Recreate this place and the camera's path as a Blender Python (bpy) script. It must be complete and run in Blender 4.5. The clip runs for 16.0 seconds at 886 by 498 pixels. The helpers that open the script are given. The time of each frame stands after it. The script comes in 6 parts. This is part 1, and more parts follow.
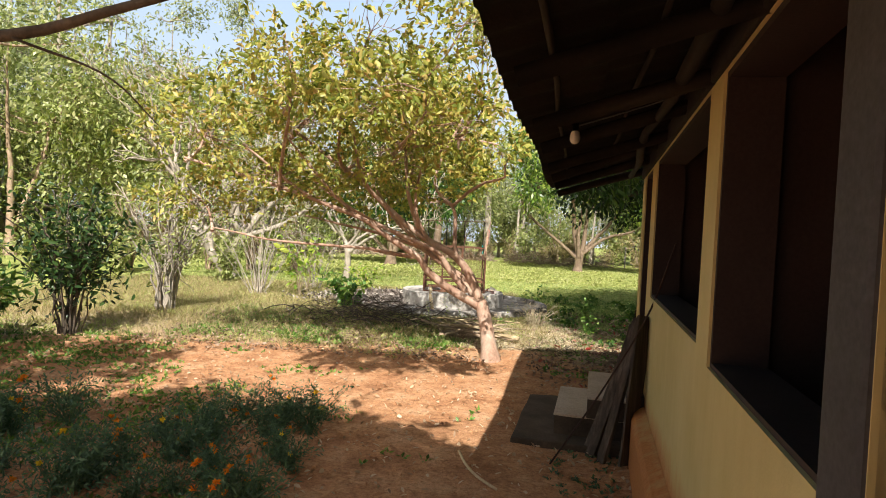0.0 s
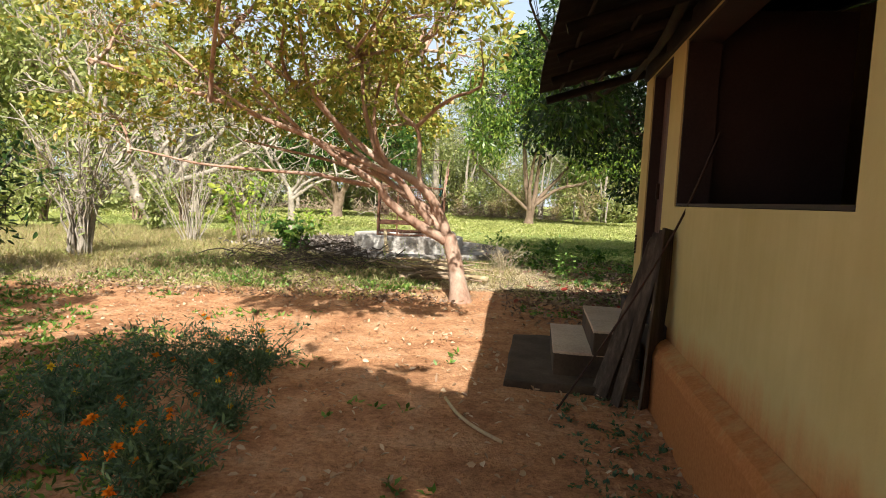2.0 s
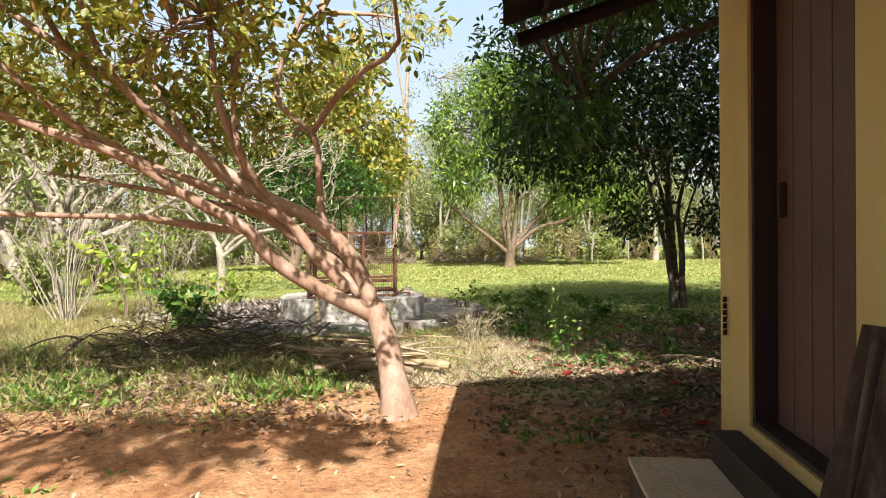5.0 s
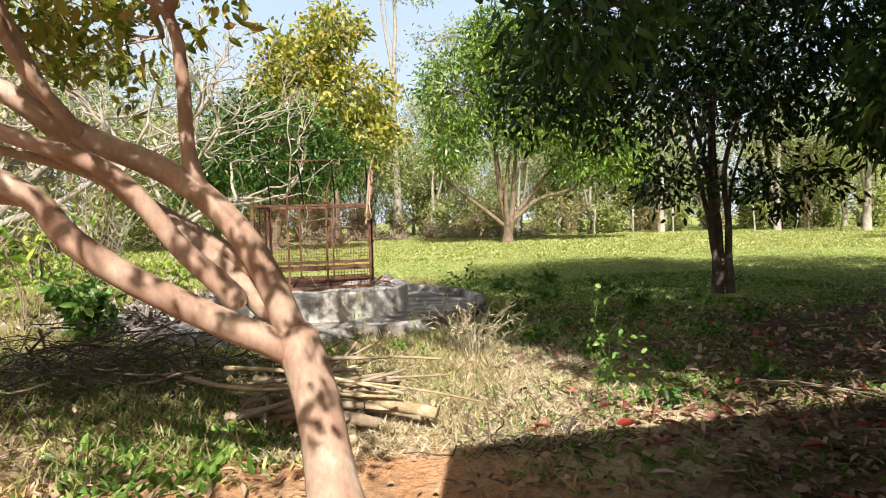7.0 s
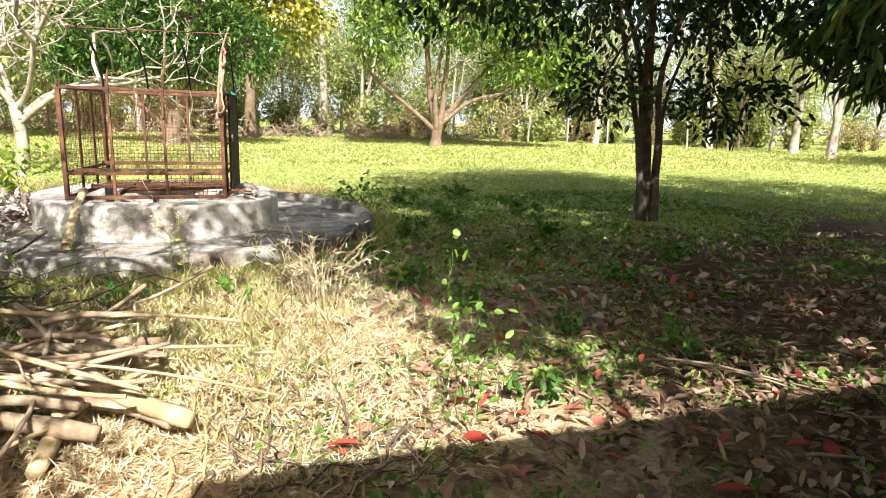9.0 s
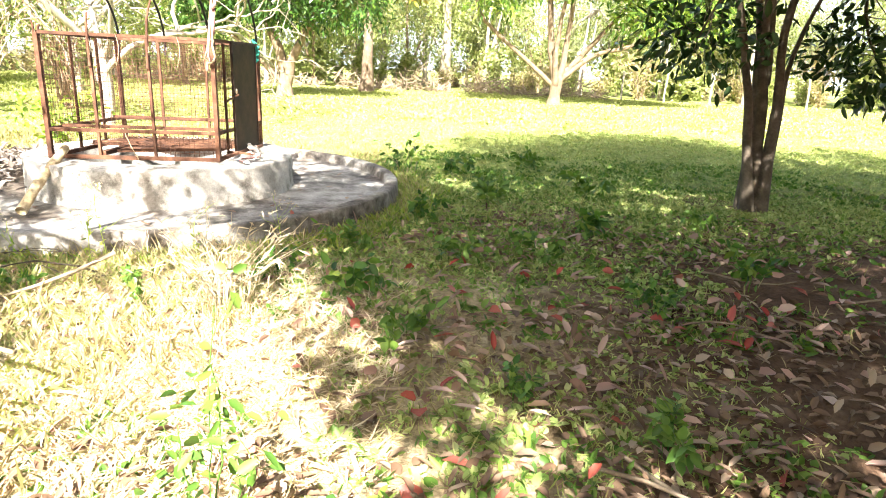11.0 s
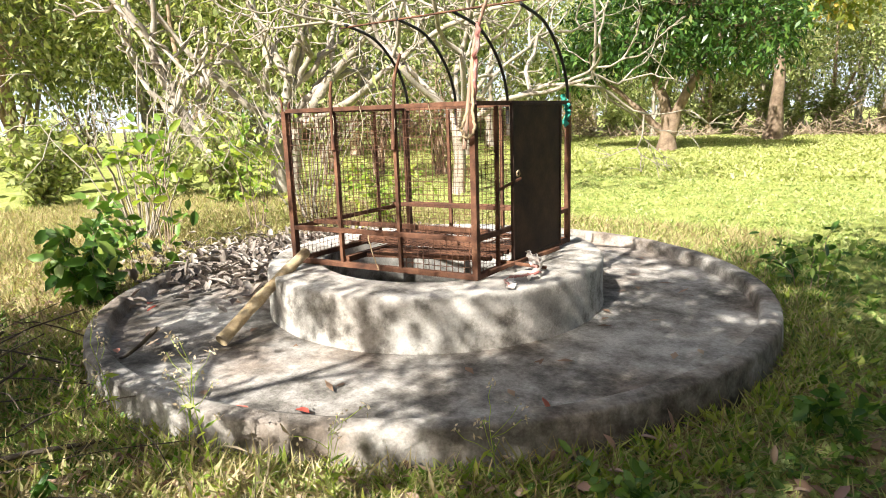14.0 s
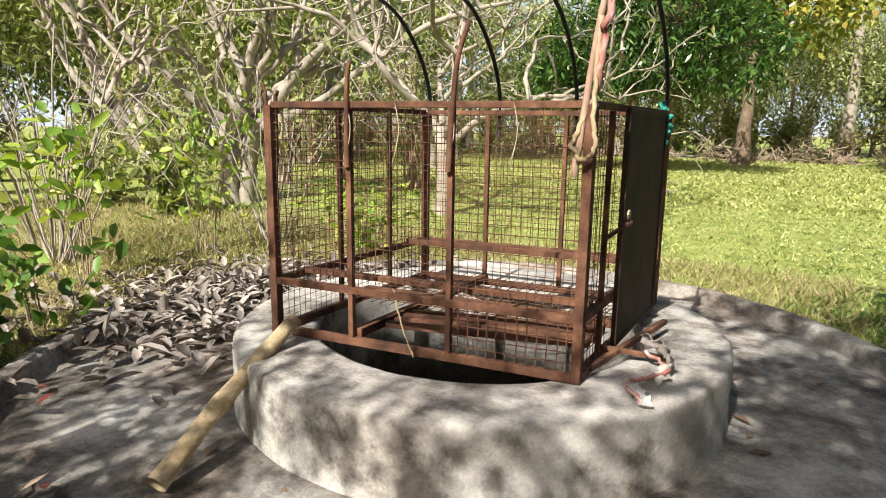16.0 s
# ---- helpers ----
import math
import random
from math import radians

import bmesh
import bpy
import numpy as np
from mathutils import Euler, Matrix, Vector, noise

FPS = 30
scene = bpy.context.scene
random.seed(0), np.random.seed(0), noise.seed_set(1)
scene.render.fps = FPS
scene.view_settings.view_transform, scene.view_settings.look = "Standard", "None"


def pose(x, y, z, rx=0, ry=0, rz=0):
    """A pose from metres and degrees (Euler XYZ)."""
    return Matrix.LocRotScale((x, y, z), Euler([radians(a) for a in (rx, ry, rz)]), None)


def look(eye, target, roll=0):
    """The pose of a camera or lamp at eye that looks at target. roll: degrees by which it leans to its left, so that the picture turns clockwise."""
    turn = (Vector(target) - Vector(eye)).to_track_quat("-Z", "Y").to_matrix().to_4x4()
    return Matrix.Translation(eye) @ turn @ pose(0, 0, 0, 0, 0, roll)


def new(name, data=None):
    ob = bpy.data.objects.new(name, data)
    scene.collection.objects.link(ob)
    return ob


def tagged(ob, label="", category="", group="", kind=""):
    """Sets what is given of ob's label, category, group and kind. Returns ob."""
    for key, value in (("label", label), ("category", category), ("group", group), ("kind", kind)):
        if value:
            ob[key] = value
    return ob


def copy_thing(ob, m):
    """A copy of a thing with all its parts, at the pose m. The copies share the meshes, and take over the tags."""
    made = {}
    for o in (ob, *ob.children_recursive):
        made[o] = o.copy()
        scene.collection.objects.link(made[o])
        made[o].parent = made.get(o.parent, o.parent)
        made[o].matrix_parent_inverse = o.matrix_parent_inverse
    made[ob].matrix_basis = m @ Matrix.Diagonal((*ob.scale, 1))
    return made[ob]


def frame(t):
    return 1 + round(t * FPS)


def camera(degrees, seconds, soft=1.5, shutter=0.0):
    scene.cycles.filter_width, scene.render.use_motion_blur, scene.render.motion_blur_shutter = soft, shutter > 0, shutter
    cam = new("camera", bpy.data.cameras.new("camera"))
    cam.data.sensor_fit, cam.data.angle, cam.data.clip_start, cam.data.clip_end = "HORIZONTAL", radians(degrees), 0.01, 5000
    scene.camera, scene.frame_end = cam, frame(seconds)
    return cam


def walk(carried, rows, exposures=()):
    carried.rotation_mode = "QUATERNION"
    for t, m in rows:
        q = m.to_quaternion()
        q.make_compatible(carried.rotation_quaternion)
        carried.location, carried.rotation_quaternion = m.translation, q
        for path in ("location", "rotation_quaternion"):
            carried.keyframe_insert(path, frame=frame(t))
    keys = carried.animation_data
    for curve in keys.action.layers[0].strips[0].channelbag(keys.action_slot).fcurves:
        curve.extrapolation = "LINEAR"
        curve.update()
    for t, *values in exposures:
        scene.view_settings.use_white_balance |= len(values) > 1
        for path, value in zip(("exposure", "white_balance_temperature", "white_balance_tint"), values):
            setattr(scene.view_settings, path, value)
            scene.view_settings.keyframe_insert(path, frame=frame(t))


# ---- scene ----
cam = camera(71.1, 16.0, soft=1.0)
PATH = [
    (0, (0.245, 0.666, 1.478), (0.191, 2.665, 1.431), 3.0),
    (0.5, (0.206, 0.813, 1.37), (0.131, 2.811, 1.377), 3.2),
    (1, (0.037, 0.928, 1.21), (-0.01, 2.926, 1.278), 2.6),
    (1.5, (0.018, 1.261, 1.054), (-0.151, 3.252, 0.969), 1.6),
    (2, (-0.014, 1.738, 1.02), (0.12, 3.727, 0.855), 2.9),
    (2.5, (0.105, 2.178, 1.013), (0.556, 4.12, 0.858), 4.3),
    (3, (0.189, 2.663, 0.992), (0.565, 4.623, 0.863), 1.2),
    (3.5, (0.356, 3.158, 0.996), (0.872, 5.076, 0.763), -1.0),
    (4, (0.426, 3.735, 1.033), (0.636, 5.723, 0.954), -2.6),
    (4.2, (0.471, 3.927, 1.014), (0.688, 5.915, 0.98), -1.2),
    (6.3, (0.87, 6.343, 1.009), (1.025, 8.337, 0.999), -0.3),
    (6.5, (0.878, 6.54, 1.016), (1.028, 8.534, 1.001), -0.2),
    (7, (0.96, 7.036, 1.007), (1.163, 9.023, 0.909), -1.5),
    (7.5, (1.046, 7.442, 1.021), (1.333, 9.415, 0.858), -0.2),
    (8, (1.167, 7.786, 1.028), (1.631, 9.714, 0.767), 1.6),
    (8.5, (1.437, 8.054, 1.032), (1.864, 9.98, 0.701), 1.7),
    (10.8, (2.817, 9.182, 1.067), (3.016, 11.059, 0.406), 1.3),
    (11, (2.924, 9.337, 1.076), (2.898, 11.256, 0.513), 2.6),
    (11.5, (3.084, 9.706, 1.089), (2.871, 11.63, 0.583), 2.2),
    (12, (3.142, 10.128, 1.128), (2.974, 12.057, 0.629), 2.6),
    (12.5, (3.232, 10.581, 1.111), (2.975, 12.505, 0.628), 2.0),
    (13, (3.139, 11.088, 1.093), (2.577, 12.941, 0.588), 0.9),
    (13.5, (2.966, 11.459, 1.155), (2.01, 13.147, 0.668), -2.1),
    (14, (2.805, 11.792, 1.143), (1.635, 13.359, 0.723), -2.0),
    (14.5, (2.481, 11.938, 1.096), (1.271, 13.447, 0.587), 0.3),
    (15, (2.066, 12.151, 1.115), (0.998, 13.742, 0.54), 1.3),
    (15.5, (1.771, 12.461, 1.15), (0.712, 14.084, 0.654), 0.4),
    (16, (1.552, 12.615, 1.126), (0.527, 14.288, 0.737), 0.8),
]
walk(cam, [(t, look(eye, target, roll)) for t, eye, target, roll in PATH],
     exposures=[(0.0, 0.88), (1.5, 0.99), (2.0, 0.95), (2.5, 0.86), (3.0, 0.95), (3.5, 1.0), (4.2, 1.03), (6.3, 0.92), (8.0, 1.08), (8.7, 1.4), (9.6, 1.75), (10.8, 2.75), (11.5, 2.62), (12.0, 2.36), (12.5, 2.16), (13.5, 1.66), (14.5, 1.2), (15.0, 0.82), (15.5, 0.8), (16.0, 0.87)])

# ---- world and sun ----
SUN_EL, SUN_AZ = radians(43.0), radians(181.0)
world = bpy.data.worlds.new("world")
scene.world = world
world.use_nodes = True
wn = world.node_tree
sky = wn.nodes.new("ShaderNodeTexSky")
sky.sky_type, sky.sun_disc = "NISHITA", False
sky.sun_elevation, sky.sun_rotation = SUN_EL, SUN_AZ
sky.air_density, sky.dust_density, sky.ozone_density = 1.0, 6.0, 0.6
wn.nodes["Background"].inputs["Strength"].default_value = 0.052
wn.links.new(sky.outputs[0], wn.nodes["Background"].inputs["Color"])
sun = new("sun", bpy.data.lights.new("sun", "SUN"))
sun.data.energy, sun.data.angle, sun.data.color = 5.0, radians(0.53), (1.0, 0.94, 0.85)
to_sun = Vector((math.sin(SUN_AZ) * math.cos(SUN_EL), math.cos(SUN_AZ) * math.cos(SUN_EL), math.sin(SUN_EL)))
sun.matrix_world = look(to_sun * 60, (0, 0, 0))


def sky_backdrop():
    """The hazy bright sky low over the far woods."""
    az = np.radians(np.linspace(-105, 70, 60))
    lo = np.stack([np.sin(az) * 160, 20 + np.cos(az) * 160, np.full(60, -3.0)], -1)
    hi = lo + np.array([0, 0, 95.0])
    me = bpy.data.meshes.new("backdrop")
    me.from_pydata([tuple(p) for p in np.concatenate([lo, hi])], [], [(k, k + 1, 61 + k, 60 + k) for k in range(59)])
    m = bpy.data.materials.new("hazy_sky")
    m.use_nodes = True
    t = m.node_tree
    t.nodes.remove(t.nodes["Principled BSDF"])
    e = t.nodes.new("ShaderNodeEmission")
    # whitish at the horizon, pale blue higher up
    sep = t.nodes.new("ShaderNodeSeparateXYZ")
    t.links.new(t.nodes.new("ShaderNodeNewGeometry").outputs["Position"], sep.inputs[0])
    up = t.nodes.new("ShaderNodeMapRange")
    up.inputs["From Max"].default_value = 80.0
    t.links.new(sep.outputs[2], up.inputs["Value"])
    tone = t.nodes.new("ShaderNodeValToRGB")
    tone.color_ramp.elements[0].color = (0.80, 0.87, 0.95, 1)
    tone.color_ramp.elements[1].color = (0.50, 0.68, 0.93, 1)
    t.links.new(up.outputs[0], tone.inputs[0])
    t.links.new(tone.outputs[0], e.inputs["Color"])
    e.inputs["Strength"].default_value = 0.6
    t.links.new(e.outputs[0], t.nodes["Material Output"].inputs["Surface"])
    me.materials.append(m)
    tagged(new("backdrop", me), "pale hazy sky beyond the woods", "sky", kind="structure")


sky_backdrop()


# ---- materials ----
class Mat:
    """A small wrapper to write node materials briefly."""

    def __init__(self, name, rough=0.8, metal=0.0, spec=0.4):
        self.m = bpy.data.materials.new(name)
        self.m.use_nodes = True
        self.t = self.m.node_tree
        self.b = self.t.nodes["Principled BSDF"]
        self.set("Roughness", rough)
        self.set("Metallic", metal)
        self.set("Specular IOR Level", spec)
        self.pos = None

    def set(self, key, v):
        self.b.inputs[key].default_value = v

    def node(self, kind, **kw):
        n = self.t.nodes.new(kind)
        for k, v in kw.items():
            n.inputs[k].default_value = v
        return n

    def link(self, a, b):
        self.t.links.new(a, b)

    def where(self, local=False):
        if local:
            return self.node("ShaderNodeTexCoord").outputs["Object"]
        return self.node("ShaderNodeNewGeometry").outputs["Position"]

    def scaled(self, vec, s):
        n = self.node("ShaderNodeVectorMath")
        n.operation = "MULTIPLY"
        n.inputs[1].default_value = s
        self.link(vec, n.inputs[0])
        return n.outputs[0]

    def noise(self, vec, scale, detail=4, rough=0.6):
        n = self.node("ShaderNodeTexNoise", Scale=scale, Detail=detail, Roughness=rough)
        self.link(vec, n.inputs["Vector"])
        return n.outputs["Fac"]

    def ramp(self, fac, stops):
        n = self.t.nodes.new("ShaderNodeValToRGB")
        el = n.color_ramp.elements
        while len(el) < len(stops):
            el.new(0.5)
        for e, (p, c) in zip(el, stops):
            e.position = p
            e.color = (*c, 1) if len(c) == 3 else c
        self.link(fac, n.inputs[0])
        return n.outputs[0]

    def mix(self, fac, a, b, kind="MIX"):
        n = self.t.nodes.new("ShaderNodeMixRGB")
        n.blend_type = kind
        for k, v in zip(("Fac", "Color1", "Color2"), (fac, a, b)):
            if isinstance(v, (int, float)):
                n.inputs[k].default_value = v
            elif isinstance(v, tuple):
                n.inputs[k].default_value = (*v, 1)
            else:
                self.link(v, n.inputs[k])
        return n.outputs[0]

    def math(self, op, a, b=0.0):
        n = self.t.nodes.new("ShaderNodeMath")
        n.operation = op
        for k, v in enumerate((a, b)):
            if isinstance(v, (int, float)):
                n.inputs[k].default_value = v
            else:
                self.link(v, n.inputs[k])
        return n.outputs[0]

    def bump(self, h, strength=0.4, dist=0.01):
        n = self.node("ShaderNodeBump", Strength=strength, Distance=dist)
        self.link(h, n.inputs["Height"])
        self.link(n.outputs[0], self.b.inputs["Normal"])

    def color(self, c):
        self.link(c, self.b.inputs["Base Color"])
        return self


def grainy(name, stops, scale=6.0, fine=60.0, rough=0.85, metal=0.0, bump=0.4, dist=0.006, stretch=None, spec=0.35, local=False):
    """A surface of two noises: wide stains and fine grain."""
    m = Mat(name, rough, metal, spec)
    p = m.where(local)
    q = m.scaled(p, stretch) if stretch else p
    wide = m.noise(q, scale, 5)
    tiny = m.noise(q, fine, 4)
    c = m.ramp(wide, [(0.25 + 0.5 * k / max(1, len(stops) - 1), s) for k, s in enumerate(stops)])
    c = m.mix(0.55, c, m.ramp(tiny, [(0.25, (0.55, 0.55, 0.55)), (0.75, (1.35, 1.35, 1.35))]), "MULTIPLY")
    m.color(c)
    m.bump(m.math("ADD", tiny, m.math("MULTIPLY", wide, 0.6)), bump, dist)
    return m.m


def leafy(name, stops, trans=0.35, rough=0.45, glow=(0.9, 1.0, 0.45), spec=0.45):
    """Leaves: each leaf takes a colour of its own and lets light through."""
    m = Mat(name, rough, 0.0, spec)
    g = m.node("ShaderNodeNewGeometry")
    wide = m.noise(g.outputs["Position"], 0.9, 2)
    f = m.math("ADD", m.math("MULTIPLY", g.outputs["Random Per Island"], 0.75), m.math("MULTIPLY", wide, 0.3))
    n = len(stops)
    c = m.ramp(f, [(0.08 + 0.84 * k / max(1, n - 1), s) for k, s in enumerate(stops)])
    m.color(c)
    tr = m.node("ShaderNodeBsdfTranslucent")
    m.link(m.mix(1.0, c, glow, "MULTIPLY"), tr.inputs["Color"])
    ms = m.node("ShaderNodeMixShader", Fac=trans)
    m.link(m.b.outputs[0], ms.inputs[1])
    m.link(tr.outputs[0], ms.inputs[2])
    m.link(ms.outputs[0], m.t.nodes["Material Output"].inputs["Surface"])
    return m.m


def ground_material():
    """Red earth by the house, dry stubble and litter, then green field, with ragged borders."""
    m = Mat("earth_and_grass", 0.95, 0, 0.15)
    p = m.where()
    sep = m.node("ShaderNodeSeparateXYZ")
    m.link(p, sep.inputs[0])
    x, y = sep.outputs[0], sep.outputs[1]
    wide, mid, tiny = m.noise(p, 0.45, 5), m.noise(p, 2.6, 6, 0.7), m.noise(p, 34, 5, 0.7)
    red = m.ramp(mid, [(0.25, (0.25, 0.108, 0.052)), (0.5, (0.47, 0.25, 0.13)), (0.75, (0.60, 0.385, 0.235))])
    dry = m.ramp(mid, [(0.25, (0.2, 0.13, 0.075)), (0.5, (0.42, 0.33, 0.2)), (0.75, (0.6, 0.52, 0.36))])
    green = m.ramp(mid, [(0.25, (0.14, 0.17, 0.05)), (0.5, (0.28, 0.33, 0.09)), (0.75, (0.42, 0.43, 0.17))])
    ragged = m.math("ADD", m.math("MULTIPLY", wide, 5.0), m.math("MULTIPLY", mid, 2.2))
    # dark leaf mould, with the shade of mangoes and house put into it
    shaded_mould = m.ramp(mid, [(0.25, (0.06, 0.036, 0.024)), (0.5, (0.14, 0.085, 0.055)), (0.75, (0.24, 0.16, 0.105))])
    near = m.math("MULTIPLY", m.math("MINIMUM", m.math("MAXIMUM", m.math("SUBTRACT", 10.6, y), 0.0), 1.6), 1.2)
    d3 = m.math("SUBTRACT", m.math("ADD", x, near), m.math("ADD", m.math("MULTIPLY", ragged, 0.6), 1.0))
    dry = m.mix(m.ramp(d3, [(0.0, (0, 0, 0)), (1.0, (1, 1, 1))]), dry, shaded_mould)
    # border between red earth and stubble runs across the yard
    east = m.math("MULTIPLY", m.ramp(m.math("MULTIPLY", m.math("SUBTRACT", x, 1.1), 0.7), [(0.0, (0, 0, 0)), (1.0, (1, 1, 1))]), 1.7)
    d1 = m.math("SUBTRACT", m.math("ADD", m.math("ADD", y, east), m.math("MULTIPLY", x, -0.12)), m.math("ADD", ragged, 6.3))
    c = m.mix(m.ramp(d1, [(0.0, (0, 0, 0)), (0.9, (1, 1, 1))]), red, dry)
    d2 = m.math("SUBTRACT", m.math("ADD", y, m.math("MULTIPLY", x, -0.03)), m.math("ADD", ragged, 11.6))
    c = m.mix(m.ramp(m.math("MULTIPLY", d2, 0.5), [(0.0, (0, 0, 0)), (1.0, (1, 1, 1))]), c, green)
    clod = m.noise(m.scaled(p, (1.0, 1.0, 0.3)), 11, 5, 0.75)
    c = m.mix(0.8, c, m.ramp(tiny, [(0.25, (0.42, 0.38, 0.34)), (0.5, (1, 1, 1)), (0.75, (1.4, 1.4, 1.35))]), "MULTIPLY")
    c = m.mix(0.6, c, m.ramp(clod, [(0.3, (0.5, 0.42, 0.38)), (0.5, (1, 1, 1)), (0.72, (1.2, 1.2, 1.2))]), "MULTIPLY")
    m.color(c)
    m.bump(m.math("ADD", m.math("MULTIPLY", tiny, 0.5), m.math("ADD", mid, m.math("MULTIPLY", clod, 1.2))), 0.7, 0.045)
    return m.m


M_GROUND = ground_material()
M_BARK_GUAVA = grainy("guava_bark", [(0.17, 0.10, 0.066), (0.33, 0.205, 0.145), (0.40, 0.28, 0.21), (0.58, 0.48, 0.40)], 5.5, 38, 0.7, bump=0.35, stretch=(1, 1, 0.55))
M_BARK_DARK = grainy("dark_bark", [(0.045, 0.035, 0.026), (0.10, 0.08, 0.06), (0.16, 0.13, 0.10)], 8, 50, 0.9, bump=0.7)
M_BARK_PALE = grainy("pale_bark", [(0.19, 0.16, 0.12), (0.32, 0.285, 0.235), (0.43, 0.39, 0.33)], 6, 40, 0.85, bump=0.5)
M_BARK_BROWN = grainy("brown_bark", [(0.16, 0.11, 0.07), (0.30, 0.22, 0.15), (0.42, 0.34, 0.25)], 6, 40, 0.9, bump=0.6)
M_BARK_MANGO = grainy("mango_bark", [(0.09, 0.062, 0.042), (0.18, 0.13, 0.09), (0.27, 0.21, 0.155)], 6, 40, 0.9, bump=0.6)
M_TWIG = grainy("dry_twig", [(0.14, 0.10, 0.07), (0.30, 0.23, 0.16), (0.44, 0.36, 0.27)], 5, 60, 0.9)
M_LOG = grainy("weathered_log", [(0.17, 0.12, 0.07), (0.40, 0.31, 0.18), (0.62, 0.54, 0.38)], 9, 60, 0.85, stretch=(1, 1, 1.6), bump=0.6)
M_WOOD_PALE = grainy("peeled_wood", [(0.34, 0.23, 0.12), (0.50, 0.38, 0.23), (0.58, 0.47, 0.32)], 4, 50, 0.8, stretch=(1, 1, 0.3))
M_BOARD = grainy("weathered_board", [(0.03, 0.022, 0.016), (0.075, 0.056, 0.042), (0.19, 0.15, 0.115)], 5, 70, 0.85, stretch=(4, 4, 0.35))
M_LEAF_GUAVA = leafy("guava_leaf", [(0.10, 0.14, 0.025), (0.21, 0.25, 0.045), (0.38, 0.39, 0.085), (0.54, 0.49, 0.14), (0.47, 0.29, 0.10)], 0.42)
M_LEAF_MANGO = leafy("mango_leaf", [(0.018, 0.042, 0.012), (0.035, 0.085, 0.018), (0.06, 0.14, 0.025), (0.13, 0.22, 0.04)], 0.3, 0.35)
# Lit and shaded leaf tones: sun and crown shade are put into the colour.
M_LEAF_LIT = leafy("sunlit_mango_leaf", [(0.03, 0.07, 0.016), (0.08, 0.16, 0.03), (0.20, 0.32, 0.055), (0.40, 0.47, 0.10)], 0.38, 0.4)
M_LEAF_SHADED = leafy("shaded_leaf", [(0.012, 0.028, 0.008), (0.025, 0.06, 0.014), (0.045, 0.09, 0.02)], 0.22, 0.35)
# Woodland leaves are paled and greyed: distance haze is put into their colour.
M_LEAF_WOOD = leafy("woodland_leaf", [(0.12, 0.16, 0.05), (0.25, 0.30, 0.10), (0.38, 0.42, 0.17), (0.5, 0.5, 0.25)], 0.42)
M_LEAF_HAZY = leafy("hazy_grey_green_leaf", [(0.18, 0.22, 0.11), (0.34, 0.38, 0.21), (0.5, 0.52, 0.33)], 0.42)
M_LEAF_YELLOW = leafy("yellowing_leaf", [(0.13, 0.18, 0.03), (0.28, 0.32, 0.055), (0.44, 0.42, 0.085), (0.50, 0.34, 0.08)], 0.4)
M_LEAF_SHRUB = leafy("shrub_leaf", [(0.03, 0.08, 0.02), (0.07, 0.17, 0.03), (0.14, 0.28, 0.05), (0.30, 0.38, 0.08)], 0.35)
M_LEAF_BRIGHT = leafy("bright_young_leaf", [(0.10, 0.20, 0.03), (0.22, 0.36, 0.05), (0.40, 0.5, 0.08), (0.5, 0.52, 0.12)], 0.42)
M_LEAF_YOUNG = leafy("young_weed_leaf", [(0.06, 0.14, 0.025), (0.13, 0.25, 0.04), (0.24, 0.36, 0.07)], 0.3)
M_LEAF_MARIGOLD = leafy("marigold_leaf", [(0.045, 0.10, 0.06), (0.09, 0.17, 0.10), (0.16, 0.26, 0.13)], 0.35, 0.5)
M_GRASS = leafy("field_grass", [(0.15, 0.21, 0.06), (0.31, 0.41, 0.13), (0.48, 0.56, 0.21), (0.62, 0.65, 0.34)], 0.4, 0.6, (0.9, 1.0, 0.6))
M_GRASS_FINE = leafy("fine_grass", [(0.22, 0.26, 0.07), (0.36, 0.41, 0.13), (0.5, 0.53, 0.2), (0.62, 0.58, 0.31)], 0.4, 0.6, (0.95, 1.0, 0.55))
M_GRASS_DRY = leafy("dry_grass", [(0.16, 0.15, 0.05), (0.34, 0.28, 0.13), (0.50, 0.42, 0.24), (0.18, 0.22, 0.05)], 0.35, 0.7, (1.0, 0.95, 0.7))
M_STRAW = leafy("bleached_straw", [(0.44, 0.35, 0.22), (0.62, 0.53, 0.37), (0.76, 0.68, 0.52)], 0.3, 0.75, (1.0, 0.95, 0.75))
M_LITTER = leafy("fallen_leaf", [(0.09, 0.052, 0.034), (0.19, 0.115, 0.072), (0.29, 0.195, 0.13), (0.46, 0.36, 0.27)], 0.12, 0.6, (1, 0.8, 0.6))
M_LITTER_TAN = leafy("tan_fallen_leaf", [(0.22, 0.13, 0.075), (0.38, 0.26, 0.16), (0.52, 0.40, 0.27), (0.62, 0.5, 0.36)], 0.12, 0.65, (1, 0.85, 0.6))
M_LITTER_GREY = leafy("grey_fallen_leaf", [(0.08, 0.06, 0.05), (0.2, 0.17, 0.145), (0.44, 0.4, 0.36)], 0.1, 0.55, (1, 0.9, 0.8))
M_LITTER_RED = leafy("red_fallen_leaf", [(0.33, 0.04, 0.03), (0.45, 0.10, 0.07), (0.48, 0.22, 0.17)], 0.25, 0.45, (1, 0.6, 0.5))
M_LITTER_PINK = leafy("pinkish_fallen_leaf", [(0.34, 0.2, 0.16), (0.5, 0.33, 0.27), (0.64, 0.5, 0.43)], 0.15, 0.55, (1, 0.8, 0.7))
M_FLOWER = leafy("orange_petal", [(0.80, 0.24, 0.01), (0.85, 0.34, 0.01)], 0.3, 0.6, (1, 0.8, 0.4))
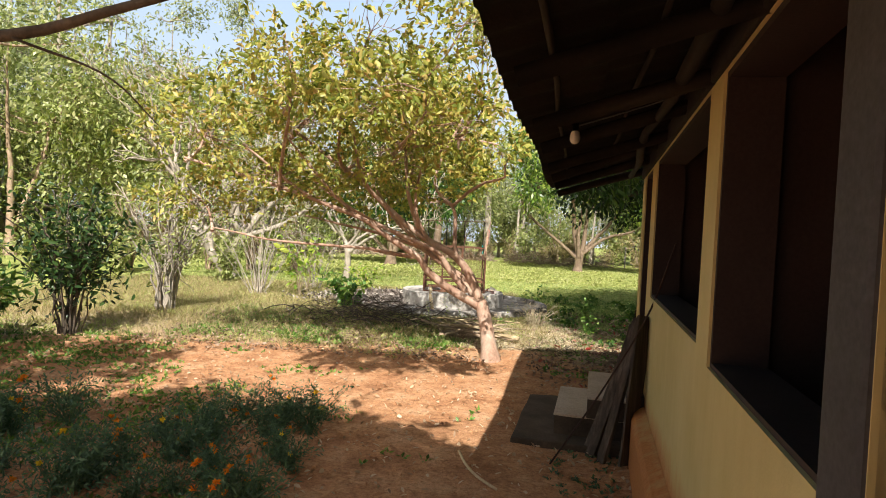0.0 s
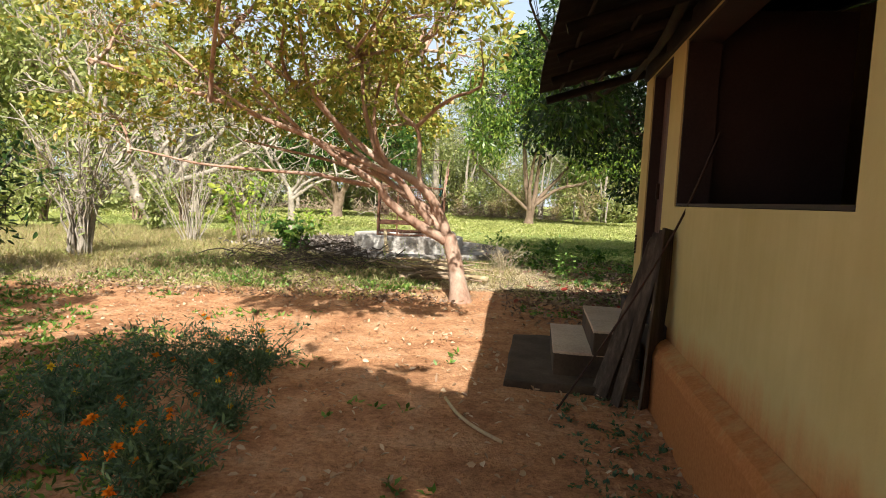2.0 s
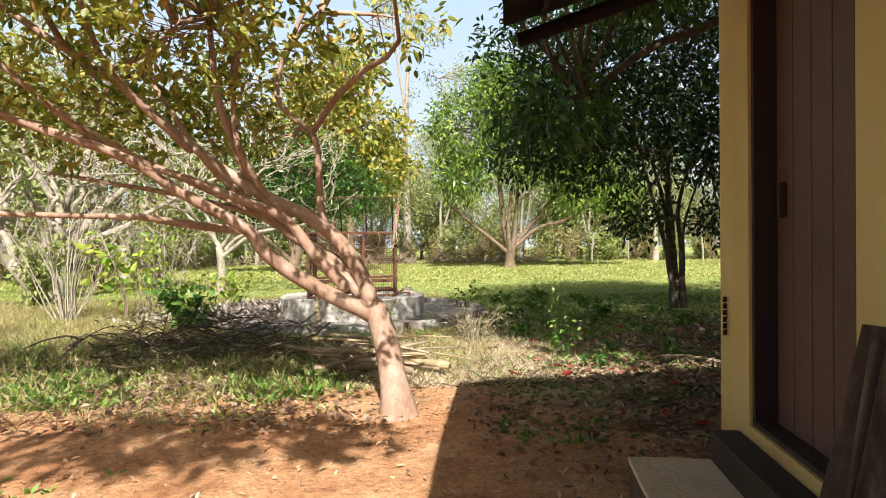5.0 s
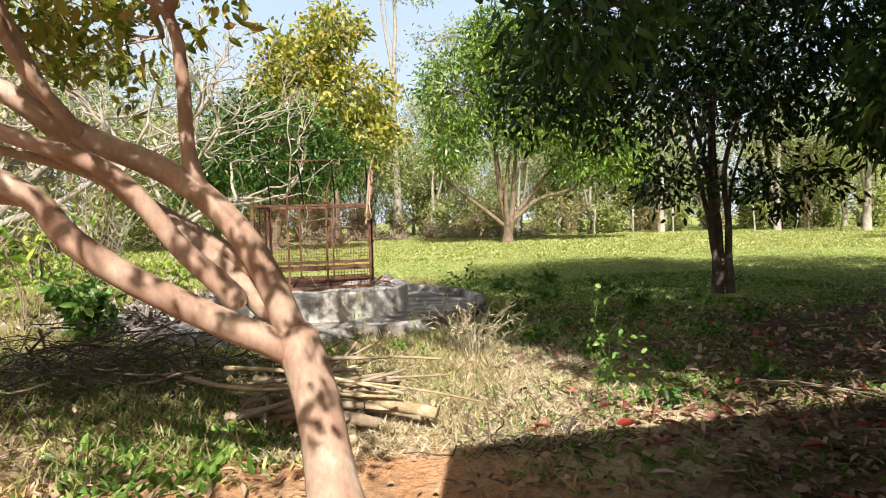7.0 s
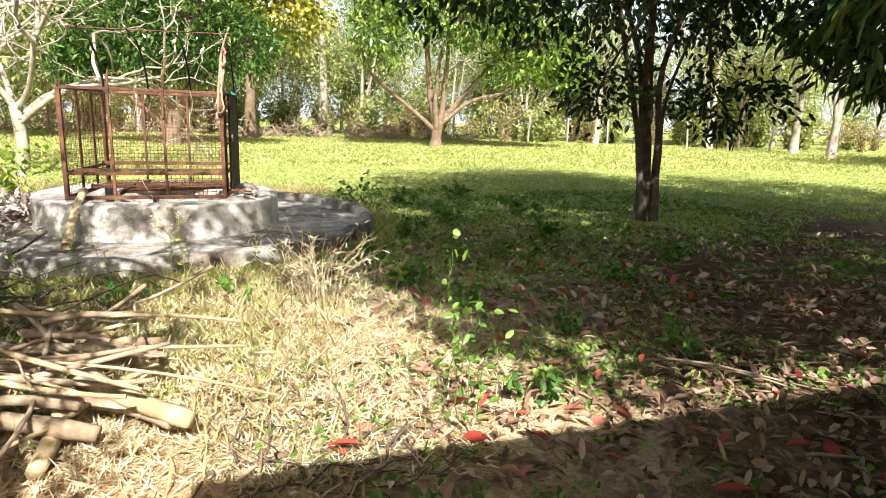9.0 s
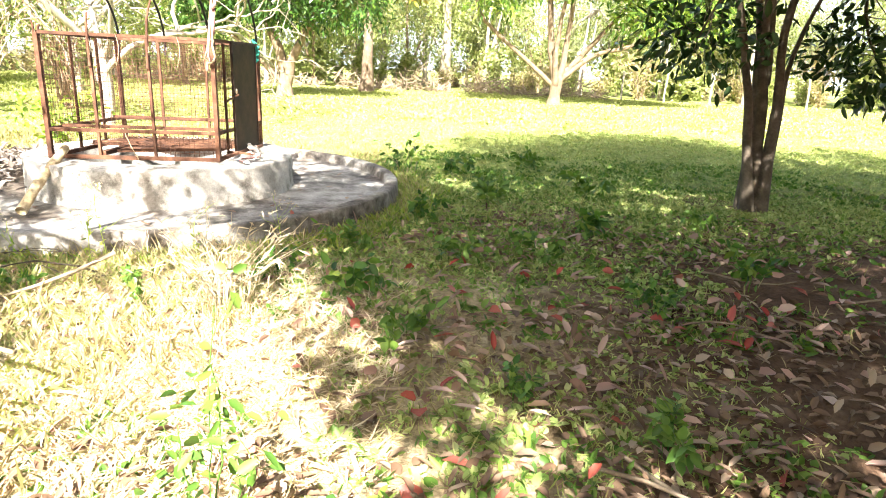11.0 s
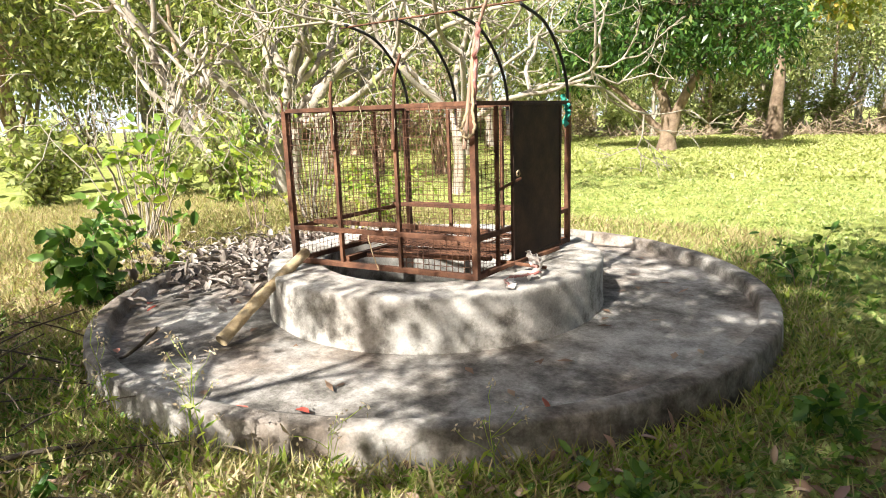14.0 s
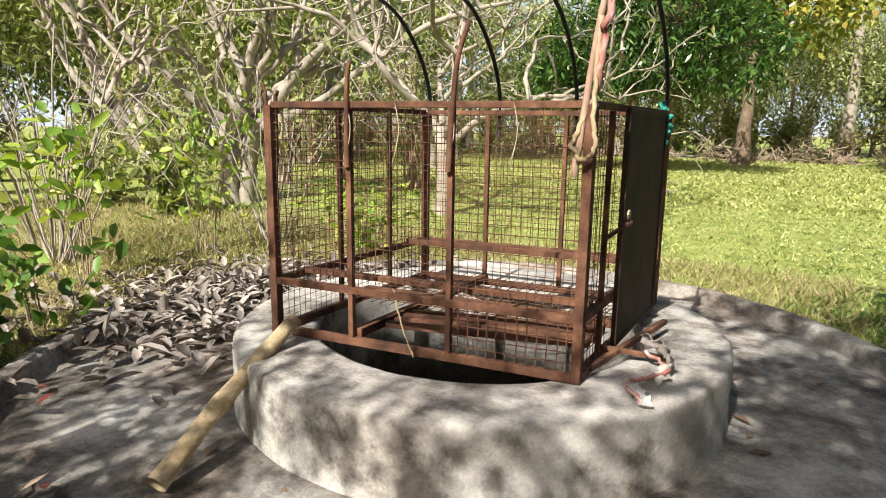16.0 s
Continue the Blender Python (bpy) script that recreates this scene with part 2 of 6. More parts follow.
M_FLOWER_YELLOW = leafy("yellow_petal", [(0.85, 0.60, 0.02), (0.9, 0.68, 0.03)], 0.3, 0.6, (1, 0.9, 0.4))
M_RUST = grainy("rusty_steel", [(0.034, 0.017, 0.012), (0.115, 0.052, 0.03), (0.27, 0.135, 0.077)], 7, 70, 0.82, 0.1, 0.5, 0.003)
M_RUST_DARK = grainy("dark_rusted_sheet", [(0.022, 0.014, 0.011), (0.05, 0.028, 0.02), (0.09, 0.045, 0.03)], 5, 60, 0.75, 0.2, 0.3, 0.002)
M_PIPE = grainy("black_pipe", [(0.012, 0.012, 0.013), (0.03, 0.03, 0.03)], 5, 50, 0.5, bump=0.1)
M_ROPE = grainy("jute_rope", [(0.36, 0.27, 0.16), (0.5, 0.4, 0.26)], 20, 120, 0.9)
M_CLOTH_RED = grainy("red_white_cloth", [(0.34, 0.1, 0.08), (0.45, 0.22, 0.19), (0.7, 0.64, 0.62)], 16, 90, 0.9)
M_CLOTH_WHITE = grainy("soiled_white_cloth", [(0.42, 0.38, 0.34), (0.62, 0.58, 0.54), (0.74, 0.71, 0.68)], 14, 90, 0.9)
M_CLOTH_TEAL = grainy("teal_cloth", [(0.03, 0.28, 0.22), (0.06, 0.42, 0.33)], 16, 90, 0.9)


def cement_material(name, stops, rusty):
    """Old cement: broad dark water stains, blotches, pale worn patches and fine grit."""
    m = Mat(name, 0.92, 0, 0.25)
    p = m.where()
    broad, blot, tiny = m.noise(p, 1.3, 6, 0.65), m.noise(p, 5.5, 8, 0.75), m.noise(p, 70, 3)
    f = m.math("ADD", m.math("MULTIPLY", broad, 0.5), m.math("MULTIPLY", blot, 0.5))
    c = m.ramp(f, stops)
    rust = m.noise(p, 0.9, 6, 0.7)
    c = m.mix(m.ramp(rust, [(0.45, (0, 0, 0)), (0.6, (rusty, rusty, rusty))]), c, (0.62, 0.47, 0.36), "MULTIPLY")
    c = m.mix(0.5, c, m.ramp(tiny, [(0.25, (0.6, 0.6, 0.6)), (0.75, (1.3, 1.3, 1.3))]), "MULTIPLY")
    m.color(c)
    m.bump(m.math("ADD", tiny, m.math("MULTIPLY", blot, 1.2)), 0.5, 0.008)
    return m.m


M_CEMENT = cement_material("stained_cement", [(0.38, (0.09, 0.082, 0.074)), (0.44, (0.22, 0.21, 0.19)), (0.5, (0.42, 0.41, 0.385)), (0.6, (0.62, 0.61, 0.58))], 0.3)
M_APRON = cement_material("grimy_cement", [(0.38, (0.065, 0.06, 0.054)), (0.45, (0.165, 0.155, 0.14)), (0.52, (0.32, 0.305, 0.285)), (0.61, (0.54, 0.53, 0.50))], 0.6)
M_CEMENT_DARK = grainy("dark_mossy_cement", [(0.046, 0.033, 0.023), (0.084, 0.06, 0.042), (0.13, 0.095, 0.068)], 3, 40, 0.95)
M_STEP = grainy("sandy_cement_tread", [(0.50, 0.38, 0.28), (0.60, 0.48, 0.37), (0.66, 0.55, 0.44)], 3, 60, 0.9)
M_SHAFT = grainy("well_shaft", [(0.03, 0.027, 0.024), (0.07, 0.065, 0.055)], 3, 30, 0.95)
# Brown paint darkened: the shade inside the verandah is put into its colour.
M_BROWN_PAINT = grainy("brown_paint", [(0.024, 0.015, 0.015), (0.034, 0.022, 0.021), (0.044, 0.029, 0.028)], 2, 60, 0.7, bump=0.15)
M_DOOR = grainy("door_paint", [(0.085, 0.05, 0.047), (0.11, 0.066, 0.06), (0.13, 0.08, 0.073)], 2, 60, 0.65, bump=0.15)
# White plaster darkened to grey: eave shade is put into the colour.
M_PLASTER_SHADED = grainy("shaded_white_plaster", [(0.055, 0.055, 0.058), (0.085, 0.085, 0.09)], 3, 50, 0.9, bump=0.2)
# Tiles and poles nearly black: the shade under the roof is put into colour.
M_ROOF = grainy("shaded_tile", [(0.012, 0.009, 0.008), (0.024, 0.017, 0.014), (0.042, 0.03, 0.023)], 4, 60, 0.9)
M_POLE = grainy("shaded_pole", [(0.009, 0.007, 0.006), (0.018, 0.014, 0.011), (0.034, 0.027, 0.022)], 5, 60, 0.9, stretch=(0.5, 0.5, 0.5))


def wall_material():
    """Ochre-yellow limewash, splashed with red mud low down and streaked."""
    m = Mat("yellow_limewash", 0.92, 0, 0.2)
    p = m.where()
    sep = m.node("ShaderNodeSeparateXYZ")
    m.link(p, sep.inputs[0])
    wide, tiny = m.noise(p, 1.6, 5), m.noise(p, 50, 4)
    streak = m.noise(m.scaled(p, (6, 6, 0.5)), 2.0, 5)
    base = m.ramp(wide, [(0.3, (0.53, 0.445, 0.20)), (0.7, (0.62, 0.535, 0.265))])
    base = m.mix(0.14, base, m.ramp(streak, [(0.3, (0.6, 0.55, 0.5)), (0.6, (1, 1, 1))]), "MULTIPLY")
    h = m.math("SUBTRACT", m.math("ADD", m.math("MULTIPLY", wide, 0.5), m.math("MULTIPLY", streak, 0.25)), sep.outputs[2])
    mud = m.ramp(h, [(0.05, (0, 0, 0)), (0.32, (1, 1, 1))])
    m.color(m.mix(mud, base, m.ramp(tiny, [(0.3, (0.40, 0.155, 0.05)), (0.7, (0.52, 0.22, 0.08))])))
    m.bump(m.math("ADD", tiny, wide), 0.25, 0.006)
    return m.m


M_WALL = wall_material()
# Inner wall nearly black: the room's gloom is put into its brown.
M_INSIDE = grainy("gloom_brown_wall", [(0.014, 0.009, 0.009), (0.022, 0.015, 0.014)], 2, 50, 0.9, bump=0.15)


def bulb_material():
    m = Mat("bulb_glass", 0.25, 0, 0.5)
    m.set("Base Color", (0.75, 0.72, 0.66, 1))
    return m.m


M_BULB = bulb_material()


# ---- building helpers ----
def raw_mesh(name, V, F):
    """A mesh from arrays of vertices and of quads."""
    V, F = np.asarray(V, np.float32), np.asarray(F, np.int32)
    me = bpy.data.meshes.new(name)
    me.vertices.add(len(V))
    me.vertices.foreach_set("co", V.ravel())
    me.loops.add(F.size)
    me.loops.foreach_set("vertex_index", F.ravel())
    me.polygons.add(len(F))
    me.polygons.foreach_set("loop_start", np.arange(len(F), dtype=np.int32) * F.shape[1])
    me.update(calc_edges=True)
    me.validate()
    return me


def raw(name, V, F, mat, parent=None, label="", smooth=True):
    me = raw_mesh(name, V, F)
    me.materials.append(mat)
    if smooth:
        me.polygons.foreach_set("use_smooth", np.ones(len(me.polygons), bool))
    ob = new(name, me)
    ob.parent = parent
    if label:
        ob["label"] = label
    return ob


def part(name, bm, material, parent=None, label="", smooth=False):
    """Links a bmesh as one mesh object under a thing or a part."""
    me = bpy.data.meshes.new(name)
    bmesh.ops.recalc_face_normals(bm, faces=bm.faces)
    bm.to_mesh(me)
    bm.free()
    me.materials.append(material)
    if smooth:
        for p in me.polygons:
            p.use_smooth = True
    ob = new(name, me)
    ob.parent = parent
    if label:
        ob["label"] = label
    return ob


def empty(name, m=None, parent=None):
    ob = new(name)
    ob.parent = parent
    if m is not None:
        ob.matrix_world = m
    return ob


def block(x0, x1, y0, y1, z0, z1, bevel=0.0, bm=None):
    bm = bm or bmesh.new()
    r = bmesh.ops.create_cube(bm, size=1)
    vs = r["verts"]
    for v in vs:
        v.co = Vector((x0 + (v.co.x + 0.5) * (x1 - x0), y0 + (v.co.y + 0.5) * (y1 - y0), z0 + (v.co.z + 0.5) * (z1 - z0)))
    if bevel:
        es = list({e for v in vs for e in v.link_edges})
        bmesh.ops.bevel(bm, geom=es, offset=bevel, segments=2, profile=0.6, affect="EDGES")
    return bm


def rough_up(bm, size, scale=5.0, seed=0.0):
    """Worn, uneven surface: cut up the faces and shift the corners a little."""
    bmesh.ops.subdivide_edges(bm, edges=[e for e in bm.edges if e.calc_length() > 0.12], cuts=3, use_grid_fill=True)
    for v in bm.verts:
        v.co += size * noise.noise_vector(v.co * scale + Vector((seed, seed, seed)))
    return bm


def tube_arrays(paths, sides=6):
    """Tapered round limbs along paths [(points, radii), ...] as vertices and quads."""
    VV, FF, off = [], [], 0
    a = np.linspace(0, 2 * np.pi, sides, endpoint=False)
    for pts, rad in paths:
        P = np.asarray(pts, float)
        n = len(P)
        R = np.broadcast_to(np.asarray(rad, float), (n,))
        T = np.gradient(P, axis=0)
        T /= np.linalg.norm(T, axis=1, keepdims=True) + 1e-9
        ref = np.array([0.0, 0.0, 1.0]) if abs(T[:, 2]).mean() < 0.8 else np.array([1.0, 0.0, 0.0])
        S = np.cross(T, ref)
        S /= np.linalg.norm(S, axis=1, keepdims=True) + 1e-9
        U = np.cross(S, T)
        ring = P[:, None, :] + R[:, None, None] * (np.cos(a)[None, :, None] * S[:, None, :] + np.sin(a)[None, :, None] * U[:, None, :])
        VV.append(ring.reshape(-1, 3))
        i = np.arange(n - 1)[:, None] * sides
        j = np.arange(sides)[None, :]
        k = (j + 1) % sides
        FF.append(np.stack([i + j, i + k, i + sides + k, i + sides + j], -1).reshape(-1, 4) + off)
        # close both ends with a fan folded into quads
        if sides >= 4:
            for s0 in (0, (n - 1) * sides):
                for q in range(1, sides - 2, 2):
                    FF.append(np.array([[s0, s0 + q, s0 + q + 1, s0 + q + 2]]) + off)
        off += n * sides
    return np.concatenate(VV), np.concatenate(FF)


def tubes(name, paths, mat, parent=None, label="", sides=6):
    V, F = tube_arrays(paths, sides)
    return raw(name, V, F, mat, parent, label)


def smooth_path(pts, n):
    """A smooth curve through a few points."""
    P = np.asarray(pts, float)
    if len(P) == 2:
        return P[0] + np.linspace(0, 1, n)[:, None] * (P[1] - P[0])
    Q = np.vstack([2 * P[0] - P[1], P, 2 * P[-1] - P[-2]])
    out = []
    for u in np.linspace(0, len(P) - 1 - 1e-6, n):
        i = int(u)
        f = u - i
        a, b, c, d = Q[i:i + 4]
        out.append(0.5 * (2 * b + (c - a) * f + (2 * a - 5 * b + 4 * c - d) * f * f + (3 * b - a - 3 * c + d) * f ** 3))
    return np.array(out)


def unit(v):
    return v / (np.linalg.norm(v, axis=-1, keepdims=True) + 1e-9)


def leaf_arrays(P, D, length, width, rng, droop=0.15, fold=0.25, flat=False, oval=False):
    """One folded leaf a point: base, two sides, tip; oval ones have a fuller outline and a midrib."""
    n = len(P)
    L = length * rng.uniform(0.65, 1.3, (n, 1))
    W = width * rng.uniform(0.7, 1.25, (n, 1)) * 0.5
    ref = np.tile([0.0, 0.0, 1.0], (n, 1)) if flat else rng.normal(size=(n, 3)) + np.array([0, 0, 0.9])
    S = unit(np.cross(D, ref))
    U = np.cross(S, D)
    U *= np.sign(U[:, 2:3]) + (U[:, 2:3] == 0)
    tip = P + D * L - U * L * droop
    if oval:
        near, far = P + D * L * 0.28 - U * L * droop * 0.1, P + D * L * 0.68 - U * L * droop * 0.5
        rise = U * W * fold
        V = np.stack([P, near + S * W * 0.85 + rise, far + S * W * 0.8 + rise, tip, far - S * W * 0.8 + rise, near - S * W * 0.85 + rise], 1)
        k = 6 * np.arange(n)[:, None]
        return V.reshape(-1, 3), np.concatenate([k + np.array([0, 1, 2, 3]), k + np.array([0, 3, 4, 5])])
    mid = P + D * L * 0.45
    V = np.stack([P, mid + S * W + U * W * fold, tip, mid - S * W + U * W * fold], 1)
    return V.reshape(-1, 3), np.arange(4 * n).reshape(n, 4)


def clump_leaves(centres, outward, per, spread, rng, hang=0.0):
    """Places and directions of leaves that radiate from the ends of twigs."""
    n = len(centres)
    P = np.repeat(centres, per, 0) + rng.normal(size=(n * per, 3)) * spread
    D = np.repeat(outward, per, 0) * 0.55 + rng.normal(size=(n * per, 3)) * 0.75
    D[:, 2] -= hang
    return P, unit(D)


def gz(x, y):
    """Height of the ground."""
    t = np.clip((np.asarray(y, float) - 6.5) / 6.0, 0, 1)
    return -0.36 + 0.14 * t * t * (3 - 2 * t) + 0.1 * np.clip((np.asarray(y, float) - 16) / 24, 0, 1)


def bent(a, b, n, sag, rng):
    """A limb from a to b that wanders a little."""
    a, b = np.asarray(a, float), np.asarray(b, float)
    t = np.linspace(0, 1, n)[:, None]
    P = a + (b - a) * t
    d = np.linalg.norm(b - a)
    wob = rng.normal(size=3) * sag * d
    wob2 = rng.normal(size=3) * sag * d * 0.6
    return P + np.sin(t * np.pi) * wob + np.sin(t * 2 * np.pi) * wob2


def lobes_crown(rng, lobes, start, density, leaf_len, leaf_wid, per, spread, hang, limb_r, fill=0.55, oval=False, every=3):
    """Limbs from start points to lobes of the crown, twigs to clumps, leaves on the clumps.
    Returns limb paths, twig paths, leaf vertices and faces."""
    limbs, twigs, C, O = [], [], [], []
    starts = [np.asarray(s, float) for s in start]
    for lx, ly, lz, rx, ry, rz in lobes:
        c, r = np.array([lx, ly, lz]), np.array([rx, ry, rz])
        s = min(starts, key=lambda q: np.linalg.norm(q - c) + rng.uniform(0, 0.6))
        path = bent(s, c, 7, 0.07, rng)
        limbs.append((path, np.linspace(limb_r, limb_r * 0.25, 7)))
        n = max(6, int(density * (rx * ry + ry * rz + rx * rz)))
        d = unit(rng.normal(size=(n, 3)))
        rad = fill + (1.06 - fill) * rng.uniform(0, 1, (n, 1)) ** 0.6
        rough = np.array([1 + 0.28 * noise.noise(Vector(v * 2.1) + Vector(c)) for v in d])[:, None]
        p = c + d * r * rad * rough
        C.append(p)
        O.append(d)
        for k in range(0, n, every):
            q = path[rng.integers(3, 7)]
            twigs.append((bent(q, p[k], 4, 0.08, rng), np.linspace(limb_r * 0.22, limb_r * 0.07, 4)))
    C, O = np.concatenate(C), np.concatenate(O)
    P, D = clump_leaves(C, O, per, spread, rng, hang)
    V, F = leaf_arrays(P, D, leaf_len, leaf_wid, rng, oval=oval)
    return limbs, twigs, V, F


def tree(name, label, seed, base, stems, lobes, bark, leaf, density=22, leaf_len=0.16, leaf_wid=0.05, per=9, spread=0.1, hang=0.25,
         limb_r=0.05, fill=0.5, starts=None, sides=9, group="", category="tree", oval=False, every=3):
    """A tree: tapered stems that you draw, limbs and twigs that grow into the lobes of its crown, and leaves.
    stems, lobes and starts are relative to base."""
    rng = np.random.default_rng(seed)
    t = tagged(empty(name, pose(*base)), label, category, group)
    ends = starts or [s[0][-1] for s in stems]
    limbs, twigs, V, F = lobes_crown(rng, lobes, ends, density, leaf_len, leaf_wid, per, spread, hang, limb_r, fill, oval, every)
    paths = []
    for pts, r0, r1 in stems:
        P = smooth_path(pts, 4 * len(pts))
        w = np.array([noise.noise_vector(Vector(q * 2.3) + Vector((seed, 0, 0))) for q in P]) * r0 * 0.35
        w[0] = 0
        if pts[0][2] <= 0.05:
            P[0, 2] -= 0.14
        u = np.linspace(0, 1, len(P))
        R = r0 + (r1 - r0) * u
        if pts[0][2] <= 0.05:
            R = R * (1 + 0.7 * np.exp(-u * len(pts) * 2.2))
        P = P + w
        # round off the ends where limbs join
        tip = unit(P[-1] - P[-2])
        P, R = np.vstack([P, P[-1] + tip * R[-1] * 0.5, P[-1] + tip * R[-1] * 0.85]), np.append(R, [R[-1] * 0.8, R[-1] * 0.35])
        if pts[0][2] > 0.05:
            tail = unit(P[0] - P[1])
            P, R = np.vstack([P[0] + tail * R[0] * 0.85, P[0] + tail * R[0] * 0.5, P]), np.insert(R, 0, [R[0] * 0.35, R[0] * 0.8])
        paths.append((P, R))
    tubes("trunk", paths + limbs, bark, t, sides=sides)
    if twigs:
        tubes("twig", twigs, bark, t, sides=3)["kind"] = "stuff"
    crown = raw("crown", V, F, leaf, t, smooth=False)
    crown["kind"] = "stuff"
    return t


# ---- ground ----
def build_ground():
    def axis(a, b, step, far):
        mid = np.arange(a, b + 1e-6, step)
        out = [a - step * 1.35 ** k * 3 for k in range(1, 40) if step * 1.35 ** k * 3 < far]
        up = [b + step * 1.35 ** k * 3 for k in range(1, 40) if step * 1.35 ** k * 3 < far]
        return np.array(sorted(out) + list(mid) + up)

    xs, ys = axis(-7, 7, 0.13, 900), axis(0, 19, 0.13, 900)
    X, Y = np.meshgrid(xs, ys)
    Z = gz(X, Y)
    near = (abs(X) < 9) & (Y > -2) & (Y < 22)
    lump = np.array([noise.noise(Vector((x * 0.9, y * 0.9, 0))) * 0.03 + noise.noise(Vector((x * 4, y * 4, 3))) * 0.012 for x, y in zip(X[near], Y[near])])
    Z[near] += lump
    r = np.hypot(X - 0.137, Y - 15.275)
    Z = np.where(r < 2.3, np.minimum(Z, -0.26), Z)
    V = np.stack([X, Y, Z], -1).reshape(-1, 3)
    n, m = len(xs), len(ys)
    i = (np.arange(m - 1)[:, None] * n + np.arange(n - 1)[None, :])
    F = np.stack([i, i + 1, i + n + 1, i + n], -1).reshape(-1, 4)
    c = V[F].mean(1)
    F = F[np.hypot(c[:, 0] - 0.137, c[:, 1] - 15.275) > 1.0]
    g = raw("ground", V, F, M_GROUND)
    return tagged(g, "red earth yard turning to dry stubble and green field", "ground", kind="structure")


build_ground()

# ---- house ----
HOUSE = pose(1.35, 3.534, 0, 0, 0, -12.35)


def at_house(p):
    return np.array(HOUSE @ Vector(p))


def shell(x0, x1, ys, zs, holes, bm=None):
    """A wall of thickness x0..x1 cut into cells at ys and zs, without the cells named in holes; only its outer faces."""
    bm = bm or bmesh.new()
    cells = {(i, k) for i in range(len(ys) - 1) for k in range(len(zs) - 1)} - set(holes)
    memo = {}

    def v(x, y, z):
        key = (round(x, 4), round(y, 4), round(z, 4))
        if key not in memo:
            memo[key] = bm.verts.new(key)
        return memo[key]

    for i, k in sorted(cells):
        a, b, c, d = ys[i], ys[i + 1], zs[k], zs[k + 1]
        bm.faces.new([v(x0, a, c), v(x0, a, d), v(x0, b, d), v(x0, b, c)])
        bm.faces.new([v(x1, a, c), v(x1, b, c), v(x1, b, d), v(x1, a, d)])
        for (di, dk), q in (((-1, 0), [(x0, a, c), (x1, a, c), (x1, a, d), (x0, a, d)]), ((1, 0), [(x0, b, c), (x0, b, d), (x1, b, d), (x1, b, c)]),
                            ((0, -1), [(x0, a, c), (x0, b, c), (x1, b, c), (x1, a, c)]), ((0, 1), [(x0, a, d), (x1, a, d), (x1, b, d), (x0, b, d)])):
            if (i + di, k + dk) not in cells:
                bm.faces.new([v(*p) for p in q])
    return bm


def in_house(ob, label, category, kind="structure"):
    ob.matrix_world = HOUSE
    return tagged(ob, label, category, kind=kind)


def roof_z(lx):
    return 2.04 + (lx + 1.01) * 0.31


